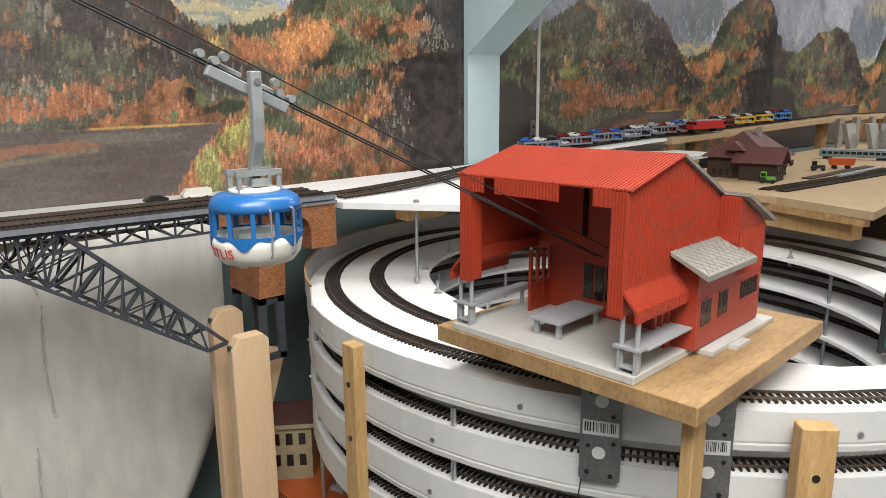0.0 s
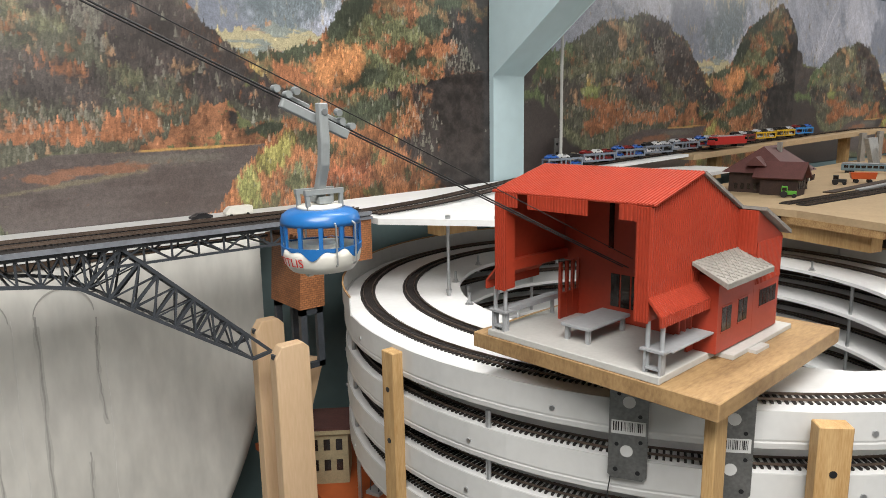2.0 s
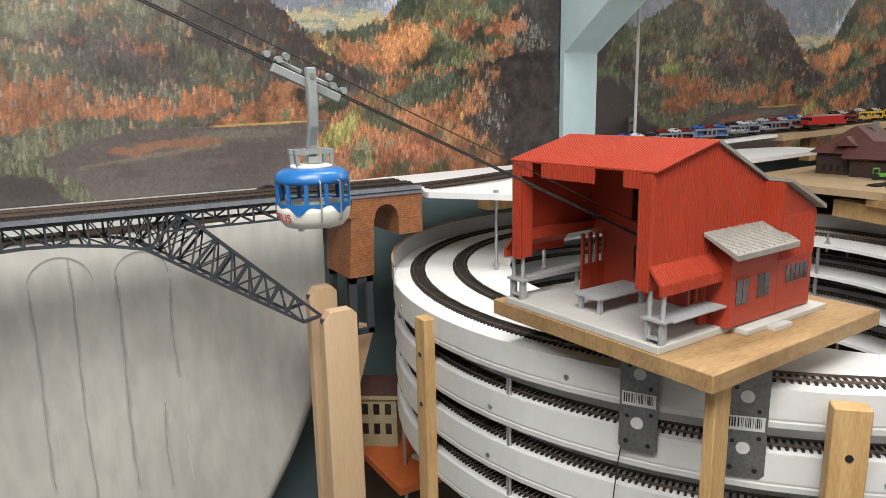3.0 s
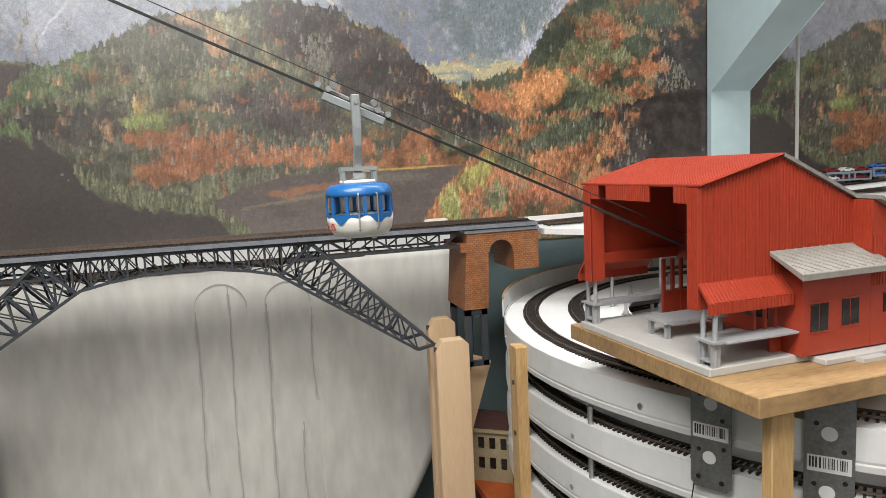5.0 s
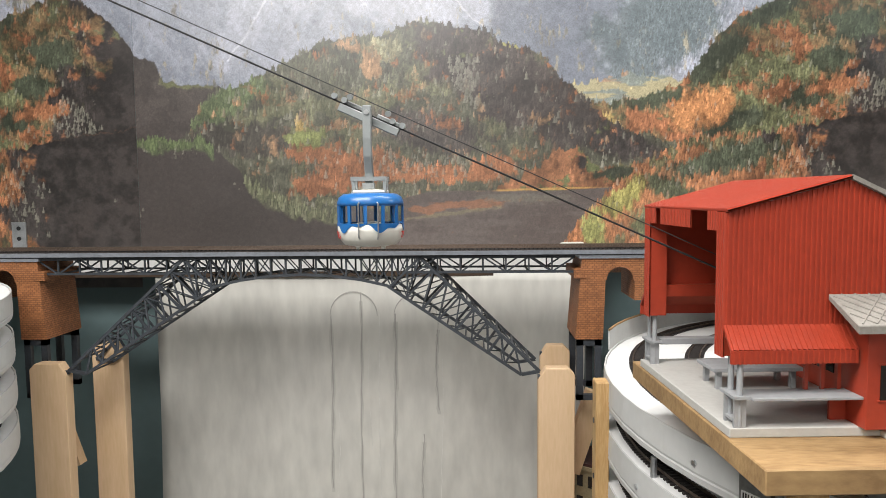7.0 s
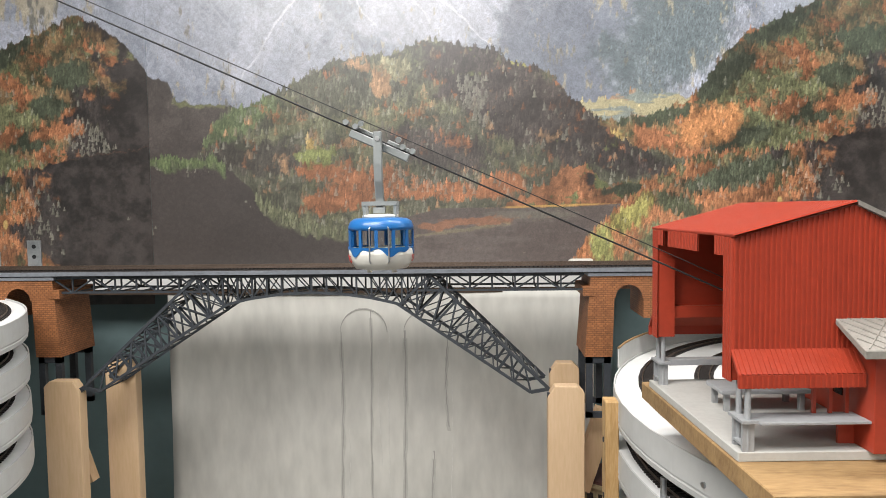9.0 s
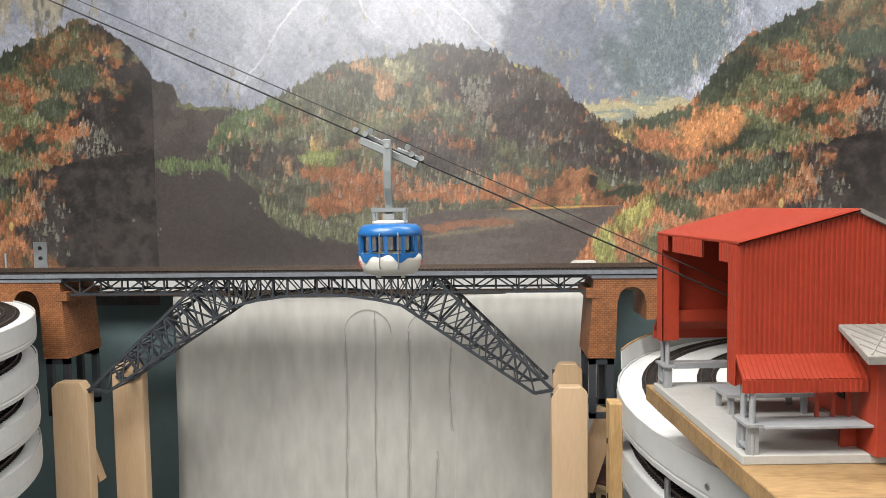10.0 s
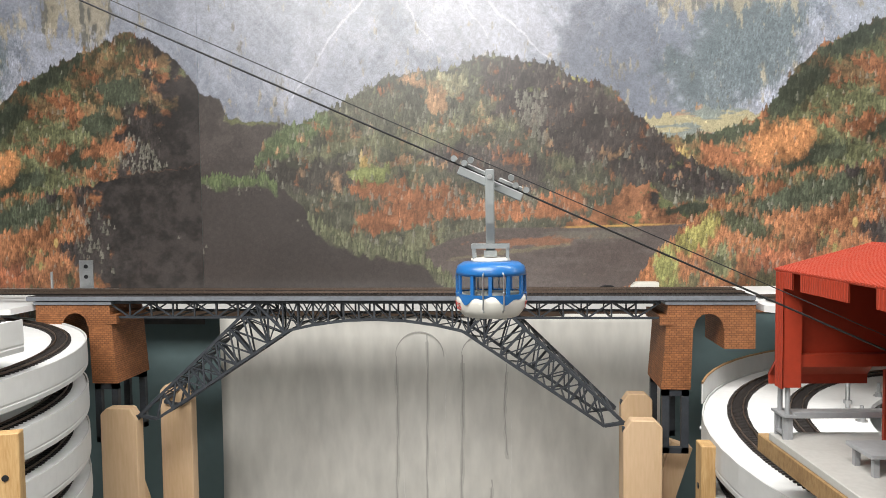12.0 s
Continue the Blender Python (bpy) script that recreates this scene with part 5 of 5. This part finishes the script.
for k in range(7):
    z = 0.01 + k * 0.017
    w0, w1 = 0.012 - 0.008 * k / 7, 0.012 - 0.008 * (k + 1) / 7
    bm = bmesh.new()
    beam(bm, (-w0, -w0, z), (w1, -w1, z + 0.017), 0.001)
    beam(bm, (w0, -w0, z), (-w1, -w1, z + 0.017), 0.001)
    part("lattice", bm, STEEL, mast)

# ---- station yard behind the helix ----
yard = thing("yard_board", "tan fibreboard base of the unfinished station yard", "board")
bm = bmesh.new()
prism(bm, [(1.715, 0.66), (1.626, 0.418), (1.825, 0.437), (1.95, 0.41), (4.6, 0.45), (4.6, 1.30), (1.75, 1.10), (1.72, 0.95)], "z", 1.232, 1.25)
part("sheet", bm, TAN, yard)
bm = bmesh.new()
beam(bm, (1.645, 0.435, 1.223), (1.735, 0.7, 1.223), 0.02, 0.018)
part("edge_batten", bm, CHIP, yard, "rough sawn board edge")
bm = bmesh.new()
beam(bm, (1.7, 0.47, 1.193), (1.79, 0.8, 1.193), 0.04, 0.042)
part("under_batten", bm, PINE, yard)
solid("carcass", CARCASS, (2.05, 4.5, 0.4, 1.2, 0.0, 1.232), parent=yard)
for off in (0.0, 0.045):
    pts = [(1.57 + 0.06 * i, 0.715 + off - 0.13 * (i / 20) + 0.05 * (i / 20) ** 2, 1.2505) for i in range(4, 40)]
    track("yard_track", "dark double rail track across the yard", pts, group="yard tracks")
stick = solid("loose_strip", GREYPLA, (2.25, 2.62, 0.70, 0.722, 1.2505, 1.258))
tagged(stick, "loose pale strip lying in the yard", "strip")
stick2 = solid("loose_strip", CARCASS, (2.15, 2.68, 0.745, 0.775, 1.2505, 1.254))
tagged(stick2, "loose dark strip of trackbed lying in the yard", "strip")

DARKWOOD = shader("dark_brown_timber", (0.05, 0.025, 0.018), 0.7, vary=0.25, scale=60)
MAROONROOF = shader("maroon_tile", (0.12, 0.04, 0.035), 0.65, vary=0.15, scale=60)
house = thing("farmhouse", "dark brown wooden model farmhouse with a hipped roof", "model building")
house.matrix_basis = pose(2.12, 0.93, 1.25, 0, 0, 8)
solid("wall", DARKWOOD, (-0.10, 0.10, -0.09, 0.085, 0, 0.068), parent=house)
bm = bmesh.new()
v = [bm.verts.new(p) for p in ((-0.118, -0.11, 0.062), (0.118, -0.11, 0.062), (0.118, 0.103, 0.062), (-0.118, 0.103, 0.062), (-0.06, 0.0, 0.14), (0.07, 0.0, 0.14))]
for f in ((0, 1, 5, 4), (1, 2, 5), (2, 3, 4, 5), (3, 0, 4), (3, 2, 1, 0)):
    bm.faces.new([v[i] for i in f])
roof = part("roof", bm, MAROONROOF, house, "maroon hipped roof")
bm = bmesh.new()
prism(bm, [(-0.03, 0.085), (0.03, 0.085), (0.0, 0.112)], "x", -0.13, -0.06)
part("gable", bm, MAROONROOF, roof)
solid("chimney", ROOFGREY, (0.01, 0.024, -0.03, -0.017, 0.10, 0.15), parent=roof)
solid("wing_wall", DARKWOOD, (-0.135, -0.06, -0.125, -0.02, 0, 0.06), parent=house)
bm = bmesh.new()
prism(bm, [(-0.15, 0.052), (-0.0975, 0.098), (-0.045, 0.052), (-0.05, 0.048), (-0.0975, 0.09), (-0.145, 0.048)], "y", -0.14, 0.0)
part("wing_roof", bm, MAROONROOF, roof, "lighter maroon gable roof")
bm = bmesh.new()
prism(bm, [(-0.135, 0.058), (-0.0975, 0.089), (-0.06, 0.058)], "y", -0.124, -0.12)
part("wing_gable", bm, DARKWOOD, house)
for k in range(7):
    solid("roof_batten", MAROONROOF, (-0.09 + 0.03 * k, -0.088 + 0.03 * k, -0.108, -0.1, 0.0605, 0.068), parent=roof)
for k in range(12):
    solid("baluster", IVORY if k % 5 == 2 else DARKWOOD, (-0.05 + 0.0135 * k, -0.047 + 0.0135 * k, -0.1085, -0.1065, 0.03, 0.048), parent=house)
for k in range(3):
    solid("wing_window", PANE, (-0.125 + 0.022 * k, -0.113 + 0.022 * k, -0.1262, -0.1248, 0.02, 0.042), parent=house)
solid("balcony", DARKWOOD, (-0.103, 0.103, -0.107, -0.09, 0.03, 0.045), parent=house)
for k in range(9):
    x = -0.085 + k * 0.021
    solid("window", PANE if k % 3 else IVORY, (x, x + 0.01, -0.0915, -0.0895, 0.008, 0.024), parent=house)
for k in range(8):
    y = -0.075 + k * 0.019
    solid("window", PANE, (-0.1015, -0.0995, y, y + 0.009, 0.01, 0.028), parent=house)


def tractor(x, y, ang, col, label):
    th = thing("tractor", label, "toy tractor", "tractors")
    th.matrix_basis = pose(x, y, 1.25, 0, 0, ang)
    solid("bonnet", col, (0.0, 0.024, -0.006, 0.006, 0.008, 0.019), parent=th, bevel=0.001)
    solid("cab", col, (-0.016, 0.0, -0.009, 0.009, 0.012, 0.032), parent=th, bevel=0.001)
    solid("cab_window", PANE, (-0.014, -0.002, -0.0095, 0.0095, 0.02, 0.029), parent=th)
    for wx, r in ((-0.009, 0.0095), (0.018, 0.006)):
        for wy in (-0.011, 0.011):
            bm = bmesh.new()
            rod(bm, (wx, wy - 0.0025, r), (wx, wy + 0.0025, r), r, 18)
            part("wheel", bm, BLACK, th)
    return th


tractor(1.97, 0.80, -68, paint("tractor_green", (0.12, 0.4, 0.05)), "bright green model tractor by the farmhouse")
tractor(2.42, 0.835, -68, paint("tractor_dark", (0.03, 0.03, 0.03)), "dark model tractor in front of a trailer")
tip = thing("tipper_trailer", "orange model tipper trailer", "toy trailer")
tip.matrix_basis = pose(2.53, 0.80, 1.25, 0, 0, -60)
TIPORANGE = paint("trailer_orange", (0.6, 0.1, 0.02))
bm = bmesh.new()
prism(bm, [(-0.035, 0.014), (0.035, 0.014), (0.04, 0.036), (-0.04, 0.036)], "y", -0.014, 0.014)
part("tub", bm, TIPORANGE, tip)
for wx in (-0.02, 0.02):
    for wy in (-0.012, 0.012):
        bm = bmesh.new()
        rod(bm, (wx, wy - 0.002, 0.007), (wx, wy + 0.002, 0.007), 0.007, 14)
        part("wheel", bm, BLACK, tip)


def coach(name, label, x, y, z, ang, L, col, roofcol, n, h=0.04, w=0.032):
    th = thing(name, label, "model train")
    th.matrix_basis = pose(x, y, z, 0, 0, ang)
    solid("body", col, (-L / 2, L / 2, -w / 2, w / 2, 0.009, h * 0.85), parent=th, bevel=0.002)
    solid("roof", roofcol, (-L / 2 + 0.002, L / 2 - 0.002, -w / 2 + 0.002, w / 2 - 0.002, h * 0.85, h), parent=th, bevel=0.002)
    for k in range(n):
        a = -L / 2 + 0.01 + k * (L - 0.02) / n
        solid("window", PANE, (a, a + (L - 0.02) / n * 0.75, -w / 2 - 0.0004, w / 2 + 0.0004, h * 0.5, h * 0.75), parent=th)
    for bx in (-L / 2 + 0.03, L / 2 - 0.03):
        solid("bogie", BLACK, (bx - 0.016, bx + 0.016, -w / 2 + 0.004, w / 2 - 0.004, 0.0, 0.009), parent=th)
    return th


coach("railcar", "grey-blue model railcar parked in the yard", 2.95, 0.90, 1.25, -75, 0.24, paint("railcar_blue", (0.2, 0.3, 0.36)), GREYPLA, 11)
coach("goods_wagon", "grey model goods wagon", 3.1, 0.72, 1.25, -60, 0.13, GREYPLA, GREYPLA, 0, 0.045)
coach("goods_wagon", "cream model tank wagon", 3.45, 0.70, 1.25, -60, 0.14, IVORY, IVORY, 0, 0.045)
bm = bmesh.new()
rod(bm, (2.97, 0.775, 1.275), (3.03, 0.77, 1.275), 0.024, 18)
tagged(part("drum", bm, paint("drum_red", (0.45, 0.03, 0.02))), "red model boiler drum", "drum")
ramp = thing("stone_ramp", "pale cut-stone retaining wall pieces leaning on the deck", "model wall")
STONE = shader("pale_stone", (0.42, 0.44, 0.45), 0.8, vary=0.15, scale=80, bump=0.3)
for k, (x, y) in enumerate(((3.42, 1.07), (3.55, 1.02))):
    bm = bmesh.new()
    prism(bm, [(x - 0.0, 1.25), (x + 0.08, 1.25), (x + 0.02, 1.37), (x - 0.09, 1.37)], "y", y, y + 0.02)
    part("slab", bm, STONE, ramp)
for k in range(5):
    bm = bmesh.new()
    x, y = 3.62 + 0.035 * k, 1.0 - 0.03 * k
    prism(bm, [(x + 0.01, 1.25), (x + 0.035, 1.25), (x, 1.34), (x - 0.02, 1.34)], "y", y, y + 0.02)
    part("buttress", bm, STONE, ramp)
bm = bmesh.new()
beam(bm, (3.6, 1.02, 1.35), (3.78, 0.87, 1.35), 0.02, 0.03)
part("lintel", bm, STONE, ramp)
# lattice support under the white approach sheet
sup = thing("lattice_support", "grey plastic lattice support under the approach sheet", "support")
for k in range(5):
    solid("rung", GREYPLA, (2.285, 2.315, 1.095, 1.10, 1.252 + 0.008 * k, 1.255 + 0.008 * k), parent=sup)
for x in (2.285, 2.312):
    solid("upright", GREYPLA, (x, x + 0.004, 1.09, 1.105, 1.25, 1.288), parent=sup)

# ---- train on the upper line ----
def line(f):
    """The upper line from the bridge side to the far end."""
    x = 1.58 + 3.05 * f
    y = 1.40 - 0.10 * f ** 0.9 * 2.0
    z = 1.311 + 0.088 * min(1, f * 1.45) ** 0.8
    return Vector((x, y, z))


deck = thing("upper_deck", "wooden trackbed of the upper line", "board")
bm = bmesh.new()
rows = []
for i in range(9, 41):
    p = line(i / 40)
    rows.append([bm.verts.new((p.x, p.y + a, p.z + b)) for a, b in ((-0.07, -0.004), (0.06, -0.004), (0.06, -0.024), (-0.07, -0.024))])
for a, b in zip(rows, rows[1:]):
    for j in range(4):
        bm.faces.new((a[j], a[(j + 1) % 4], b[(j + 1) % 4], b[j]))
bm.faces.new(rows[0])
bm.faces.new(rows[-1])
part("sheet", bm, TAN, deck)
bm = bmesh.new()
rows = []
for i in range(0, 10):
    p = line(i / 40)
    rows.append([bm.verts.new((p.x, p.y + a, p.z + b)) for a, b in ((-0.05, -0.002), (0.05, -0.002), (0.05, -0.012), (-0.05, -0.012))])
for a, b in zip(rows, rows[1:]):
    for j in range(4):
        bm.faces.new((a[j], a[(j + 1) % 4], b[(j + 1) % 4], b[j]))
bm.faces.new(rows[0])
bm.faces.new(rows[-1])
part("ramp_sheet", bm, WHITEBED, deck, "white painted ramp sheet")
for f in (0.3, 0.45, 0.65, 0.85):
    p = line(f)
    solid("leg", PINE, (p.x - 0.02, p.x + 0.02, p.y - 0.03, p.y + 0.01, 1.24, p.z - 0.024), parent=deck)
for i in range(4):
    p = line(0.66 + 0.06 * i)
    solid("arcade_pier", ROOFGREY, (p.x - 0.03, p.x + 0.03, p.y - 0.085, p.y - 0.072, 1.25, p.z - 0.01), parent=deck)
track("upper_track", "double rail track of the upper line", [line(i / 80) for i in range(81)])


def transporter(f, col, label, loads):
    p, q = line(f - 0.001), line(f + 0.001)
    ang = math.degrees(math.atan2(q.y - p.y, q.x - p.x))
    c = line(f)
    th = thing("car_transporter", label, "model train", "car transporter wagons")
    th.matrix_basis = pose(c.x, c.y, c.z + 0.005, 0, 0, ang)
    L = 0.155
    for z in (0.008, 0.031):
        solid("deck", col, (-L / 2, L / 2, -0.015, 0.015, z, z + 0.002), parent=th)
    for y in (-0.0155, 0.0155):
        solid("side_rail", col, (-L / 2, L / 2, y - 0.001, y + 0.001, 0.008, 0.0135), parent=th)
        solid("side_rail", col, (-L / 2, L / 2, y - 0.001, y + 0.001, 0.029, 0.0355), parent=th)
        for x in (-0.074, -0.02, 0.0, 0.02, 0.074):
            solid("side_post", col, (x - 0.0028, x + 0.0028, y - 0.001, y + 0.001, 0.0135, 0.029), parent=th)
    for x in (-0.06, 0.06):
        solid("wheelset", BLACK, (x - 0.01, x + 0.01, -0.012, 0.012, 0, 0.008), parent=th)
    M = th.matrix_basis
    for k in range(3):
        for z in (0.010, 0.033):
            random.seed(int(f * 1000) + k * 7 + int(z * 1000))
            copy_thing(CARS[loads[random.randrange(len(loads))]], M @ pose(-0.05 + 0.05 * k, 0, z))
    return th


LIGHTGREY = paint("transporter_grey", (0.22, 0.25, 0.3))
for k in range(6):
    transporter(0.03 + 0.0515 * k, LIGHTGREY, "grey two-deck car transporter wagon loaded with model cars", (0, 1, 2, 3, 4, 3, 4, 2))
p = line(0.305)
loco = thing("red_locomotive", "red electric model locomotive", "model train")
loco.matrix_basis = pose(p.x, p.y - 0.05, p.z + 0.005, 0, 0, -4)
LOCORED = paint("loco_red", (0.5, 0.03, 0.025))
bm = bmesh.new()
prism(bm, [(-0.108, 0.01), (0.108, 0.01), (0.108, 0.024), (0.098, 0.041), (-0.098, 0.041), (-0.108, 0.024)], "y", -0.017, 0.017)
part("body", bm, LOCORED, loco, bevel=0.002)
solid("roof", GREYPLA, (-0.085, 0.085, -0.012, 0.012, 0.041, 0.045), parent=loco)
for x in (-0.07, 0.07):
    solid("bogie", BLACK, (x - 0.025, x + 0.025, -0.014, 0.014, 0, 0.01), parent=loco)
for x in (-0.105, 0.092):
    solid("cab_window", PANE, (x, x + 0.013, -0.0174, 0.0174, 0.026, 0.036), parent=loco)
for f, col, lab, cars in ((0.365, paint("transporter_maroon", (0.16, 0.03, 0.03)), "maroon two-deck car transporter wagon", (0, 4)), (0.4165, paint("transporter_yellow", (0.65, 0.4, 0.03)), "yellow two-deck car transporter wagon", (0, 4)),
                          (0.468, paint("transporter_yellow_b", (0.6, 0.38, 0.03)), "yellow two-deck car transporter wagon", (0, 4)), (0.52, paint("transporter_blue", (0.05, 0.25, 0.6)), "blue two-deck car transporter wagon", (2, 3, 4))):
    transporter(f, col, lab, cars)
portal = thing("tunnel_portal", "grey stone model tunnel portal at the end of the line", "model wall")
pp = line(1.0)
solid("jamb", ROOFGREY, (pp.x, pp.x + 0.05, pp.y - 0.15, pp.y - 0.06, pp.z - 0.02, pp.z + 0.1), parent=portal)
solid("jamb", ROOFGREY, (pp.x, pp.x + 0.05, pp.y + 0.06, pp.y + 0.15, pp.z - 0.02, pp.z + 0.1), parent=portal)
solid("lintel", ROOFGREY, (pp.x, pp.x + 0.05, pp.y - 0.15, pp.y + 0.15, pp.z + 0.1, pp.z + 0.15), parent=portal)
for k, car in enumerate(CARS):
    car.matrix_basis = pose(2.2 + 0.06 * k, 1.02, 1.25, 0, 0, 10 * k)

# device at the edge of the helix
dev = thing("handheld_device", "black handheld device leaning on the helix", "device")
dev.matrix_basis = pose(0.935, 0.17, 1.184, 0, 0, -30)
solid("case", BLACK, (-0.03, 0.03, -0.004, 0.004, 0, 0.08), parent=dev, bevel=0.003)
solid("screen", shader("green_screen", (0.02, 0.12, 0.08), 0.2), (-0.026, 0.026, -0.0046, -0.004, 0.01, 0.07), parent=dev)
